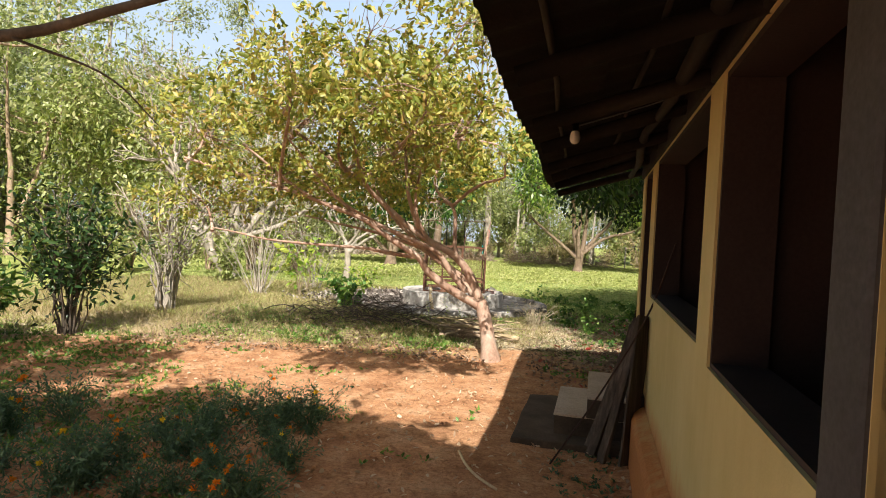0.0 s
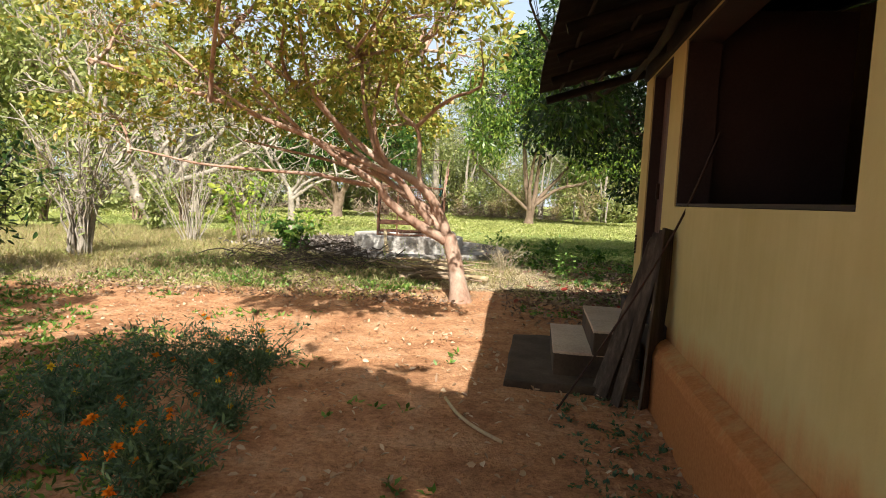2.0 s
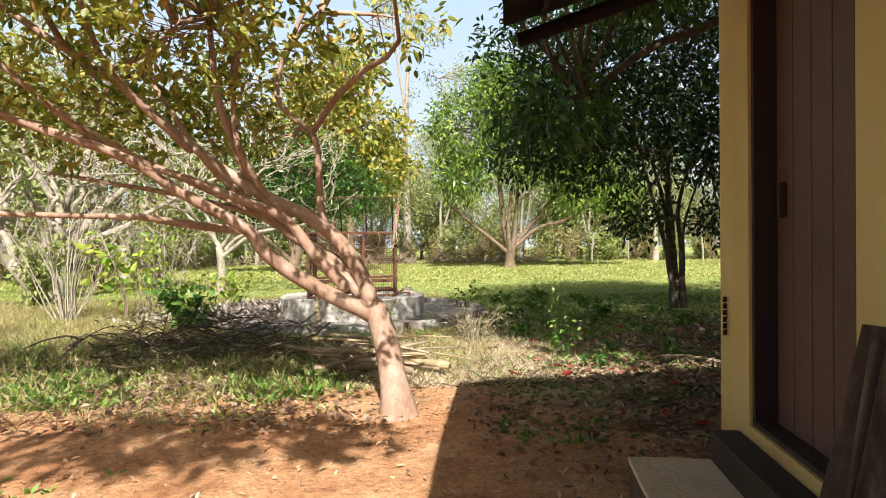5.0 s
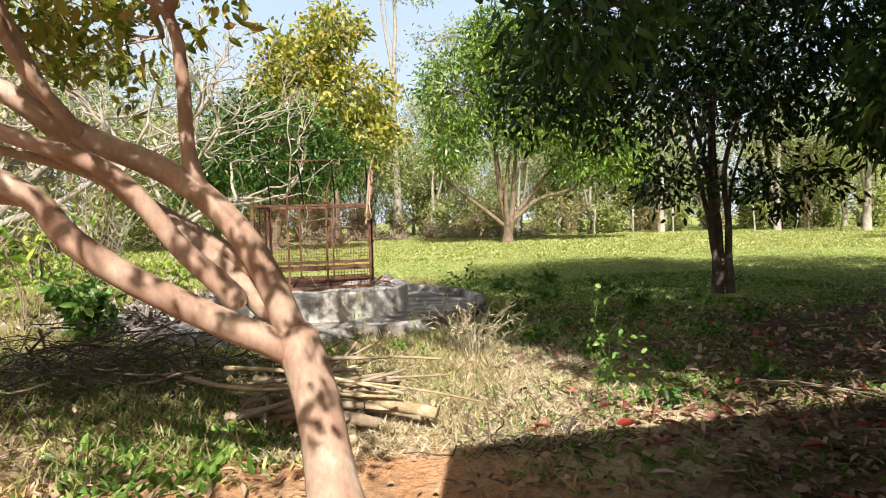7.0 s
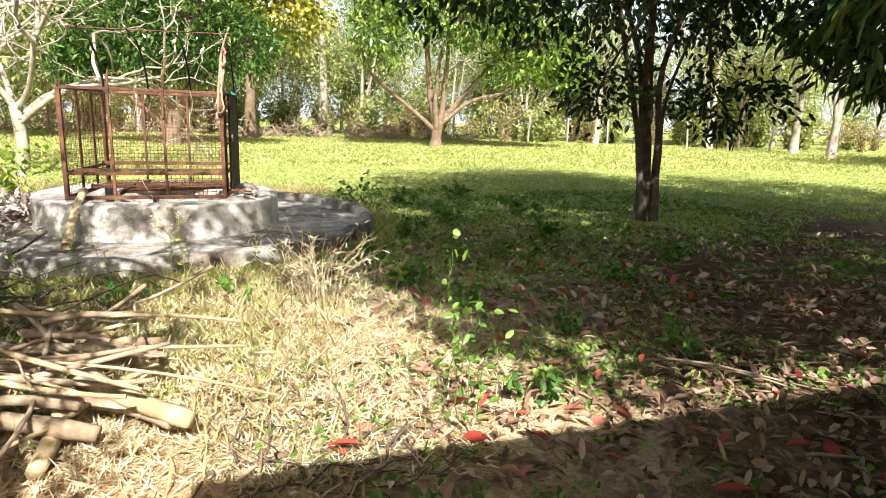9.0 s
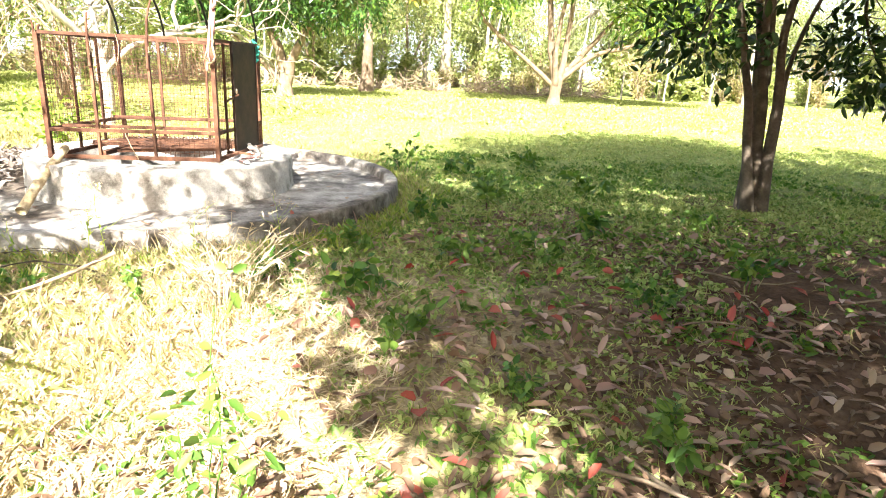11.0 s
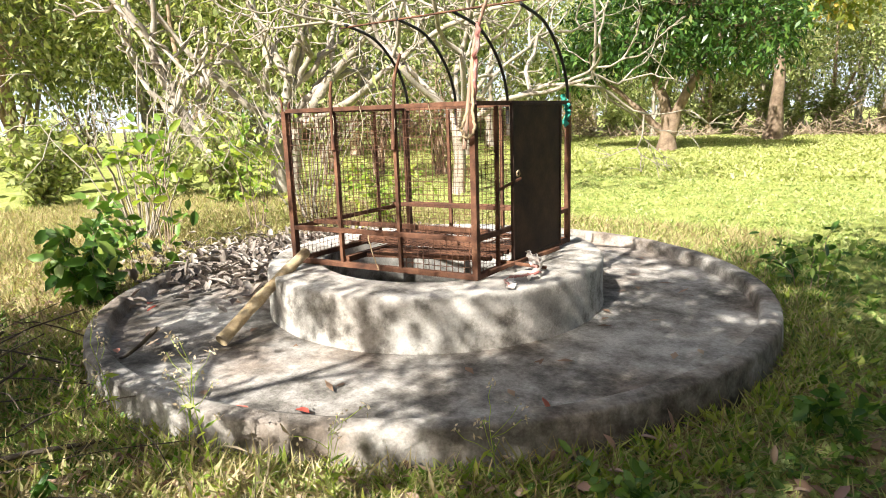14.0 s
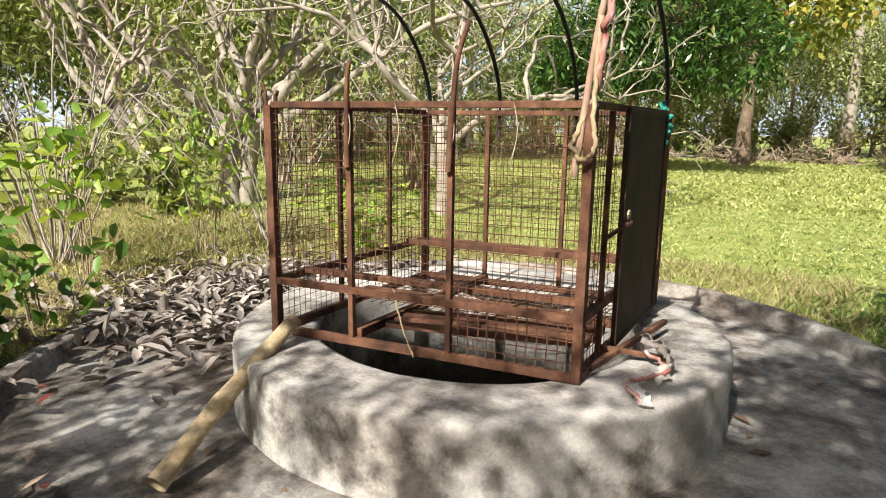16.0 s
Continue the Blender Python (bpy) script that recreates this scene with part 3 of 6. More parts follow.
def build_house():
    ys = [-9.0, -3.4, -1.85, -1.63, -0.3, 0.0, 2.55, 2.97, 3.79, 4.15]
    zs = [-0.45, 0.25, 0.99, 1.04, 2.2, 2.34]
    holes = [(1, 1), (1, 2), (1, 3), (3, 2), (3, 3), (5, 3), (7, 1), (7, 2), (7, 3)]
    w = in_house(part("wall_front", shell(0.0, 0.22, ys, zs, holes), M_WALL), "yellow limewashed verandah wall splashed with red mud", "wall")
    # low plinth course with a sloping, muddy top
    bm = bmesh.new()
    prof = [(-0.11, -0.45), (-0.11, 0.02), (-0.085, 0.07), (-0.003, 0.115), (-0.003, -0.45)]
    for a, b in ((-1.85, 2.42),):
        n = 24
        rings = [[bm.verts.new((x + 0.006 * noise.noise(Vector((s * 3, x * 9, 0))), a + (b - a) * s / n, z + (0.012 * noise.noise(Vector((s * 0.9, z * 5, 4))) if z > 0 else 0))) for x, z in prof] for s in range(n + 1)]
        for r0, r1 in zip(rings, rings[1:]):
            for k in range(len(prof)):
                bm.faces.new([r0[k], r0[(k + 1) % 5], r1[(k + 1) % 5], r1[k]])
        bm.faces.new(rings[0])
        bm.faces.new(rings[-1])
    in_house(part("plinth", bm, M_WALL), "mud-stained ochre plinth along the foot of the wall", "plinth")
    # rear and end walls, partitions, floor and the dark rooms
    in_house(part("wall_end", block(0.223, 7.2, 3.95, 4.15, -0.45, 2.34), M_WALL), "yellow limewashed end wall of the house", "wall")
    in_house(part("wall_back", block(3.2, 3.4, -9, 3.947, 0.1, 3.2), M_INSIDE), "brown inner wall of the verandah, room shade put into its colour", "wall")
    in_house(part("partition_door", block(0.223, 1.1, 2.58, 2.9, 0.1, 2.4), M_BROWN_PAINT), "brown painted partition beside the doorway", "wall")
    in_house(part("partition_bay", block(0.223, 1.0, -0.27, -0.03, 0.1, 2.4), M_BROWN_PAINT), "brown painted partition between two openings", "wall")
    in_house(part("wall_rear", block(6.9, 7.1, -9, 3.947, -0.45, 2.2), M_WALL), "yellow limewashed rear wall", "wall")
    in_house(part("wall_side", block(0.223, 6.897, -9, -8.8, -0.45, 2.34), M_WALL), "yellow limewashed side wall", "wall")
    in_house(part("floor", block(0.223, 6.897, -8.797, 3.947, 0.0, 0.24), M_CEMENT_DARK), "dark cement verandah floor", "floor")
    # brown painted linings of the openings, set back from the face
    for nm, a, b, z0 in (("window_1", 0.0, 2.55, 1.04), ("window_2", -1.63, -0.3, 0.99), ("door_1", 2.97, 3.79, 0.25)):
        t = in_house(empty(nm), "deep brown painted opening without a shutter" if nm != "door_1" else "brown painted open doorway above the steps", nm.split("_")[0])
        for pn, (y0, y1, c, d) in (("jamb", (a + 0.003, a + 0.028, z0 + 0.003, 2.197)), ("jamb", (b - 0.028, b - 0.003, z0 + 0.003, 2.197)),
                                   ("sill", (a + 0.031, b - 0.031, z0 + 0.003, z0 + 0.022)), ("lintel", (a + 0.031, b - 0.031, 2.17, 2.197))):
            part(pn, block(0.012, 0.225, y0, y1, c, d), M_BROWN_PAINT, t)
    in_house(part("beam", rough_up(block(-0.025, 0.2, -8.9, 4.14, 2.203, 2.345, 0.01), 0.008, 3), M_POLE), "dark timber beam over the openings, eave shade put into its colour", "beam")
    # whitewashed pier; its dark grey has the verandah shade put into it
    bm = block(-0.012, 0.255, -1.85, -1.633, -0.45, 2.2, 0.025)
    in_house(part("pier", bm, M_PLASTER_SHADED), "white plastered pier of the verandah, shade put into its grey", "pillar")
    # closed plank door set back in its opening
    leaf = part("door_leaf", block(0.11, 0.15, 3.003, 3.757, 0.25, 2.165, 0.004), M_DOOR)
    in_house(leaf, "closed purplish brown painted plank door", "door", " ")
    for k in range(5):
        y0 = 3.006 + 0.15 * k
        part("plank", block(0.098, 0.1095, y0 + 0.003, y0 + 0.147, 0.26, 2.16, 0.003), M_DOOR, leaf)
    part("door_handle", block(0.07, 0.0975, 3.66, 3.69, 1.1, 1.24, 0.006), M_RUST_DARK, leaf, "dark iron pull handle")
    # roof: overlapping pan tiles in rows, with a wavy eave
    ny, period = 420, 0.215
    yy = np.linspace(-9.4, 4.2, ny)
    rows = []
    for k in range(14):
        lx0, lx1 = -1.01 + 0.33 * k, -1.01 + 0.33 * (k + 1) + 0.05
        rows.append((lx0, lx1, 1 - k / 13))
    V, F, off = [], [], 0
    wave = 0.022 * np.abs(np.sin(np.pi * yy / period)) + 0.006 * np.sin(yy * 1.7)
    for side in (0, 1):
        for lx0, lx1, sk in rows:
            jig = 0.012 * np.sin(np.floor(yy / period) * 12.9898 + lx0 * 7)
            for up in (0.0, 0.016):
                for lx, lift in ((lx0, 0.016), (lx1, 0.0)):
                    zz = roof_z(lx) + lift + wave + up
                    px = lx + (jig if lx == lx0 else 0) + (4.08 - yy) * 0.036 * sk
                    if side:
                        px = 2 * 3.2 - px
                    V.append(np.stack([np.broadcast_to(px, yy.shape), yy, zz], -1))
            j = np.arange(ny - 1)
            for a, b in ((0, 1), (2, 3), (0, 2), (1, 3)):
                F.append(np.stack([off + a * ny + j, off + a * ny + j + 1, off + b * ny + j + 1, off + b * ny + j], -1))
            off += 4 * ny
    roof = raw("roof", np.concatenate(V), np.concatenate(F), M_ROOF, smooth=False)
    in_house(roof, "low roof of clay pan tiles with a wavy eave, underside shade put into the colour", "roof")
    # poles that carry it
    rng = np.random.default_rng(5)
    frame_t = in_house(empty("roof_frame"), "crooked rafters, purlins and wall plate, roof shade put into their colour", "roof frame", "structure")
    for y in np.arange(-8.6, 4.2, 0.85):
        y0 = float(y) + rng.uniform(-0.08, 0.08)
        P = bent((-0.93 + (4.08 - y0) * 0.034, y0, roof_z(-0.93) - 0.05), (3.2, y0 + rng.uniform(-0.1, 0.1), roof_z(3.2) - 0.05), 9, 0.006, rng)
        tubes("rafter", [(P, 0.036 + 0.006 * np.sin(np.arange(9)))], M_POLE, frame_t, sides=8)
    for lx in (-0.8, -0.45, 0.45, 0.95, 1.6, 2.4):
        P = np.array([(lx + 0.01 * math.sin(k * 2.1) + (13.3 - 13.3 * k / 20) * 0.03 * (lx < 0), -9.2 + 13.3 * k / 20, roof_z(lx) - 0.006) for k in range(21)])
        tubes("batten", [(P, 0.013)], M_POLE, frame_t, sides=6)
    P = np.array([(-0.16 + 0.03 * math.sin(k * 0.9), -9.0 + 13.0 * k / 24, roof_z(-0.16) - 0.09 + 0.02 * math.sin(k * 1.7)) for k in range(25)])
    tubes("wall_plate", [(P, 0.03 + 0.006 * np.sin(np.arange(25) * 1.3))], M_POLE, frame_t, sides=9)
    # gable triangles above the end walls; unseen southern one added to block sun
    tri = [(0.0, 2.343), (6.4, 2.343), (3.2, roof_z(3.2) - 0.03)]
    for y0, y1 in ((3.97, 4.13), (-8.97, -8.83)):
        bm = bmesh.new()
        a, b = [[bm.verts.new((x, y, z)) for x, z in tri] for y in (y0, y1)]
        bm.faces.new(a), bm.faces.new(b)
        for k in range(3):
            bm.faces.new([a[k], a[(k + 1) % 3], b[(k + 1) % 3], b[k]])
        in_house(part("gable", bm, M_WALL), "yellow gable above the end wall", "gable")
    # bare bulb on its cable under the eave
    lamp = in_house(empty("light_bulb"), "unlit bare bulb hanging from a cable under the eave", "bulb", " ")
    bx, by, bz = BULB
    bm = bmesh.new()
    bmesh.ops.create_uvsphere(bm, u_segments=16, v_segments=10, radius=0.03)
    for v in bm.verts:
        v.co.z = v.co.z * 1.15 + (0.012 if v.co.z > 0.015 else 0)
        v.co += Vector((bx, by, bz))
    part("glass", bm, M_BULB, lamp, smooth=True)
    tubes("holder", [([(bx, by, bz + 0.03), (bx, by, bz + 0.085)], [0.017, 0.02])], M_PIPE, lamp, sides=10)
    tubes("cable", [(smooth_path([(bx, by, bz + 0.08), (bx + 0.02, by, roof_z(bx) - 0.03), (bx + 0.5, by - 0.2, roof_z(bx + 0.5) - 0.07), (0.0, by - 0.25, 2.3)], 18), 0.005)], M_PLASTER_SHADED, lamp, sides=6)
    tubes("latch_chain", [([(-0.012, 4.05, 0.76 - 0.03 * k), (-0.014, 4.05, 0.735 - 0.03 * k)], 0.009) for k in range(6)], M_RUST_DARK, w, "rusted chain on the jamb", sides=6)


BULB = (-0.62, 0.55, 2.06)
build_house()


def build_steps():
    bm = rough_up(block(-1.12, -0.115, 2.48, 4.15, -0.5, -0.30, 0.02), 0.012, 4)
    s = part("stone_slab", bm, M_CEMENT_DARK)
    s.matrix_world = HOUSE
    tagged(s, "dark mossy cement slab below the steps", "slab")
    st = tagged(empty("entrance_steps", HOUSE), "two cement steps with sandy worn treads up to the doorway", "steps")
    for nm, x0, x1, y0, y1, z0, z1 in (("lower_step", -0.76, -0.115, 2.75, 3.86, -0.31, -0.124), ("upper_step", -0.47, -0.115, 2.72, 3.88, -0.121, 0.064)):
        r = part(nm, rough_up(block(x0, x1, y0, y1, z0, z1 - 0.012, 0.012), 0.004, 6), M_CEMENT_DARK, st, "dark unpainted riser")
        part("tread", rough_up(block(x0 - 0.005, x1, y0 - 0.004, y1 + 0.004, z1 - 0.01, z1 + 0.012, 0.006), 0.004, 6, 3), M_STEP, r, "sandy pink cement tread")
    part("threshold", block(-0.13, -0.003, 2.43, 3.9, 0.02, 0.2, 0.012), M_BROWN_PAINT, st, "brown painted threshold")


build_steps()


def plank(name, a, b, w, th, mat, label, category, twist=0.0, seed=0):
    """A worn board from a to b in house coordinates."""
    a, b = Vector(a), Vector(b)
    L = (b - a).length
    bm = block(-w / 2, w / 2, -th / 2, th / 2, 0, L, min(th, w) * 0.15)
    bmesh.ops.bisect_plane(bm, geom=bm.verts[:] + bm.edges[:] + bm.faces[:], plane_co=(0, 0, L * 0.5), plane_no=(0, 0, 1))
    rough_up(bm, 0.005, 3, seed)
    ob = part(name, bm, mat)
    q = (b - a).to_track_quat("Z", "Y").to_matrix().to_4x4()
    ob.matrix_world = HOUSE @ Matrix.Translation(a) @ q @ pose(0, 0, 0, 0, 0, twist)
    return tagged(ob, label, category, "boards leaning on the wall")


plank("board", (-0.13, 2.30, -0.36), (-0.035, 2.44, 0.88), 0.02, 0.22, M_BOARD, "wide dark weathered board leaning flat on the wall", "board", 0, 1)
plank("board", (-0.33, 2.31, -0.37), (-0.06, 2.46, 0.87), 0.075, 0.045, M_BOARD, "grey weathered timber leaning on the wall", "board", 20, 2)
plank("board", (-0.42, 2.42, -0.37), (-0.075, 2.58, 0.84), 0.08, 0.05, M_BOARD, "grey weathered timber leaning on the wall", "board", 35, 3)
plank("board", (-0.46, 2.50, -0.37), (-0.08, 2.70, 0.80), 0.065, 0.045, M_BOARD, "dark weathered timber leaning on the wall", "board", 10, 4)
plank("board", (-0.38, 2.46, -0.37), (-0.12, 2.60, 0.78), 0.06, 0.04, M_BOARD, "dark weathered timber leaning on the wall", "board", 50, 5)
rod = tubes("rod", [(np.array([at_house(p) for p in smooth_path([(-0.74, 2.1, -0.36), (-0.35, 2.2, 0.28), (-0.03, 2.22, 0.92), (0.12, 1.98, 1.5)], 12)]), 0.008)], M_RUST_DARK, sides=7)
tagged(rod, "thin rusty iron rod leaning into the window", "rod", "boards leaning on the wall")

# ---- well ----
C_RING, C_APRON = (0.137, 15.275), (0.033, 15.38)


def lathe(profile, centre, n=96, wob=0.0, seed=0.0, closed=True):
    """Turns a profile of (radius, height) about an upright axis."""
    bm = bmesh.new()
    rings = []
    for i in range(n):
        a = 2 * math.pi * i / n
        ring = []
        for k, (r, z) in enumerate(profile):
            d = wob * noise.noise(Vector((math.cos(a) * 2.2 + seed, math.sin(a) * 2.2, k * 0.4)))
            e = wob * 0.6 * noise.noise(Vector((math.cos(a) * 6 + seed, math.sin(a) * 6, k * 0.9 + 7)))
            ring.append(bm.verts.new((centre[0] + (r + d) * math.cos(a), centre[1] + (r + d) * math.sin(a), z + e)))
        rings.append(ring)
    m = len(profile)
    for i in range(n):
        p, q = rings[i], rings[(i + 1) % n]
        for k in range(m if closed else m - 1):
            bm.faces.new([p[k], p[(k + 1) % m], q[(k + 1) % m], q[k]])
    return bm


def build_well():
    well = tagged(empty("well", pose(*C_RING, -0.2)), "round cement well with a low parapet and a wide stained apron", "well")
    inv = well.matrix_world.inverted()

    def add(nm, bm, mat, label="", smooth=True):
        bm.transform(inv)
        return part(nm, bm, mat, well, label, smooth)

    add("apron", lathe([(1.1, -0.4), (1.1, -0.13), (1.6, -0.135), (2.0, -0.14), (2.185, -0.142), (2.19, -0.137), (2.203, -0.062), (2.212, -0.052), (2.23, -0.048), (2.295, -0.05), (2.31, -0.056), (2.318, -0.07), (2.33, -0.2), (2.34, -0.42)], C_APRON, 160, 0.008, 2.0), M_APRON, "stained cement apron with a raised lip")
    add("parapet", lathe([(0.80, -0.6), (0.80, 0.155), (0.806, 0.172), (0.825, 0.18), (1.0, 0.185), (1.155, 0.183), (1.168, 0.179), (1.175, 0.168), (1.177, 0.15), (1.178, 0.0), (1.182, -0.12), (1.2, -0.2)], C_RING, 160, 0.006, 5.0), M_CEMENT, "low round cement parapet")
    add("shaft", lathe([(0.80, -0.6), (0.80, -6.0), (0.05, -6.0), (0.05, -6.2), (0.95, -6.2), (0.95, -0.6)], C_RING, 64, 0.02, 1.0), M_SHAFT, "dark well shaft")


build_well()


def build_cage():
    cage = tagged(empty("well_cage", pose(-0.52, 14.55, 0.186, 0, 0, 8.2)), "rusty steel and wire mesh cage standing over the well", "cage")
    L, W, Hh = 1.375, 1.25, 1.02

    def bar(nm, a, b, w=0.028, mat=M_RUST, label=""):
        a, b = Vector(a), Vector(b)
        n = (b - a).length
        bm = block(-w / 2, w / 2, -w / 2, w / 2, 0, n, 0.003)
        bm.transform(Matrix.Translation(a) @ (b - a).to_track_quat("Z", "Y").to_matrix().to_4x4())
        return part(nm, bm, mat, cage, label)

    for x in (0, L):
        for y in (0, W):
            bar("corner_post", (x, y, 0), (x, y, Hh), 0.036)
    for x in (0.29 * L, 0.62 * L):
        for y in (0, W):
            bar("upright", (x, y, 0.02), (x, y, Hh - 0.015), 0.023)
    for y in (0.36 * W, 0.7 * W):
        bar("upright", (0, y, 0.02), (0, y, Hh - 0.015), 0.02)
    bar("upright", (L, 0.2 * W, 0.02), (L, 0.2 * W, Hh - 0.015), 0.02)
    for z, w in ((0.018, 0.034), (0.245, 0.03), (Hh, 0.026)):
        for y in (0, W):
            bar("rail", (0.018, y, z), (L - 0.018, y, z), w)
        for x in (0, L):
            bar("rail", (x, 0.018, z), (x, W - 0.018, z), w)
    bar("rail", (0.018, W * 0.82, 0.27), (L - 0.018, W * 0.82, 0.27), 0.03)
    bar("rail", (0.018, W * 0.14, 0.262), (L - 0.018, W * 0.14, 0.262), 0.028)
    bar("rail", (0.018, W * 0.5, 0.06), (L - 0.018, W * 0.5, 0.06), 0.045)
    bar("rail", (0.3 * L, 0.018, 0.05), (0.3 * L, W - 0.018, 0.05), 0.04)
    for k in range(4):
        bar("floor_bar", (0.45, 0.18 + 0.07 * k, 0.05), (L - 0.02, 0.2 + 0.07 * k, 0.09), 0.03)

    def wires(nm, o, u, v, nu, nv, r=0.0017):
        o, u, v = map(np.array, (o, u, v))
        rng = np.random.default_rng(nu)
        ps = []
        for k in range(1, nu):
            j = rng.normal(size=3) * 0.004
            ps.append(([o + u * k / nu, o + u * k / nu + v * 0.5 + j, o + u * k / nu + v], r))
        for k in range(1, nv):
            j = rng.normal(size=3) * 0.004
            ps.append(([o + v * k / nv, o + v * k / nv + u * 0.5 + j, o + v * k / nv + u], r))
        tubes(nm, ps, M_RUST, cage, "rusted square wire mesh", sides=3)

    wires("mesh_panel", (0, 0.0, 0.28), (L, 0, 0), (0, 0, Hh - 0.28), 40, 20)
    wires("mesh_panel", (0, W, 0.28), (L, 0, 0), (0, 0, Hh - 0.28), 40, 20)
    wires("mesh_panel", (0, 0, 0.02), (0, W, 0), (0, 0, Hh - 0.02), 34, 27)
    wires("mesh_panel", (L, 0, 0.02), (0, 0.3 * W, 0), (0, 0, Hh - 0.02), 10, 27)
    wires("mesh_panel", (L * 0.62, 0.0, 0.03), (L * 0.38, 0, 0), (0, 0, 0.25), 13, 6, 0.003)
    wires("mesh_panel", (0.05, 0.4, 0.07), (L - 0.1, 0, 0), (0, W - 0.45, 0.0), 24, 12, 0.003)
    # sheet door, a little ajar, with frame and latch
    d = part("door", block(-0.006, 0.006, 0, 0.65, 0.0, 0.99, 0.002), M_RUST_DARK, cage, "dark rusted sheet door standing ajar")
    d.matrix_basis = pose(L + 0.075, 0.32 * W, 0.04, 0, 0, -8)
    for a, b in (((0, 0, 0), (0, 0.65, 0)), ((0, 0, 0.97), (0, 0.65, 0.97)), ((0, 0, 0), (0, 0, 0.97)), ((0, 0.65, 0), (0, 0.65, 0.97))):
        bm = block(-0.012, 0.012, min(a[1], b[1]) - 0.012, max(a[1], b[1]) + 0.012, min(a[2], b[2]) - 0.01, max(a[2], b[2]) + 0.01, 0.003)
        part("door_edge", bm, M_RUST_DARK, d)
    ring = [(0.02, 0.03 + 0.018 * math.cos(q), 0.55 + 0.018 * math.sin(q)) for q in np.linspace(0, 2 * math.pi, 16)]
    tubes("latch", [(np.array(ring), 0.005)], M_ROPE, d, "worn latch ring", sides=6)
    bar("bolt", (L - 0.02, 0.24 * W, 0.50), (L + 0.05, 0.36 * W, 0.56), 0.016)
    # bars that hold the door's foot
    bar("foot_bar", (L + 0.02, 0.1, 0.03), (L + 0.16, 0.75, 0.06), 0.024)
    bar("foot_bar", (L - 0.02, 0.3, 0.05), (L + 0.26, 0.36, 0.02), 0.02)
    # quarter hoops of black pipe from the back rail up to a thin ridge rod, and sticks tied to the front
    for fx in (0.01, 0.33, 0.65, 0.99):
        x = fx * L
        P = smooth_path([(x, W + 0.02, Hh - 0.14), (x, W + 0.015, Hh + 0.1), (x - 0.004, W * 0.92, Hh + 0.33), (x - 0.01, W * 0.74, Hh + 0.52), (x - 0.02, W * 0.5, Hh + 0.6)], 22)
        tubes("pipe_hoop", [(P, 0.011)], M_PIPE, cage, "bent black plastic pipe", sides=7)
    tubes("ridge_rod", [(smooth_path([(-0.08, W * 0.52, Hh + 0.585), (0.5 * L, W * 0.5, Hh + 0.6), (L + 0.06, W * 0.5, Hh + 0.62)], 12), 0.007)], M_RUST, cage, "thin bent rod tying the hoops", sides=6)
    for x, y, h, dx, dy, r in ((0.0, -0.012, 0.09, -0.02, 0.0, 0.008), (0.0, 0.03, 0.06, 0.02, 0.0, 0.01), (0.29 * L, -0.02, 0.17, 0.02, 0.0, 0.011), (0.62 * L, -0.024, 0.3, 0.06, 0.03, 0.011), (0.97 * L, -0.03, 0.62, 0.13, 0.1, 0.013)):
        P = smooth_path([(x, y, Hh - 0.25), (x + dx * 0.3, y + dy * 0.3, Hh + h * 0.3), (x + dx * 0.5, y + dy * 0.6, Hh + h * 0.65), (x + dx, y + dy, Hh + h)], 9)
        tubes("stick", [(P, np.linspace(r, r * 0.75, 9))], M_RUST if r < 0.012 else M_BARK_GUAVA, cage, "crooked stick tied to the frame", sides=7)
    for fx in (0.29, 0.45, 0.62, 0.8):
        P = smooth_path([(fx * L, -0.018, Hh + 0.02), (fx * L + 0.02, -0.02, Hh - 0.1), (fx * L - 0.01, -0.02, Hh - 0.24)], 8)
        tubes("tie_string", [(P, 0.0025)], M_STRAW, cage, "pale tied string", sides=4)
    # the old frame stands out of square
    for ob in cage.children:
        if ob.name.split(".")[0] != "door":
            ob.data.transform(Matrix(((1, 0.13, 0, 0), (0, 1, 0, 0), (0, 0, 1, 0), (0, 0, 0, 1))))


build_cage()


def log_thing():
    P = smooth_path([(-0.27, 13.74, -0.085), (-0.33, 14.1, 0.09), (-0.36, 14.5, 0.285)], 10)
    V, F = tube_arrays([(P, [0.04, 0.038, 0.036, 0.035, 0.041, 0.034, 0.033, 0.038, 0.033, 0.034])], 12)
    tagged(raw("log", V, F, M_LOG), "pale weathered log leaning on the well parapet", "log")


log_thing()


def knot(name, pts, r, mat, label, category, seed=0):
    """A limp strip or cord through a few points."""
    rng = np.random.default_rng(seed)
    P = smooth_path(pts, 6 * len(pts)) + rng.normal(size=(6 * len(pts), 3)) * r * 0.5
    V, F = tube_arrays([(P, r)], 6)
    return tagged(raw(name, V, F, mat), label, category)


knot("rope", [(0.84, 14.74, 1.22), (0.80, 14.70, 1.08), (0.83, 14.69, 1.02), (0.87, 14.71, 1.06), (0.85, 14.73, 1.2), (0.86, 14.73, 1.5)], 0.009, M_ROPE, "jute rope looped round the cage's corner post", "rope", 1)
knot("cloth_strip", [(0.85, 14.75, 1.2), (0.88, 14.73, 1.45), (0.90, 14.74, 1.62)], 0.013, M_CLOTH_RED, "faded red and white cloth tied to a rod", "cloth", 2)
knot("cloth_strip", [(1.0, 15.1, 0.24), (1.12, 15.0, 0.215), (1.08, 14.9, 0.21), (1.02, 14.78, 0.21), (1.1, 14.68, 0.2)], 0.008, M_CLOTH_RED, "red and white cloth strip lying on the parapet", "cloth", 3)
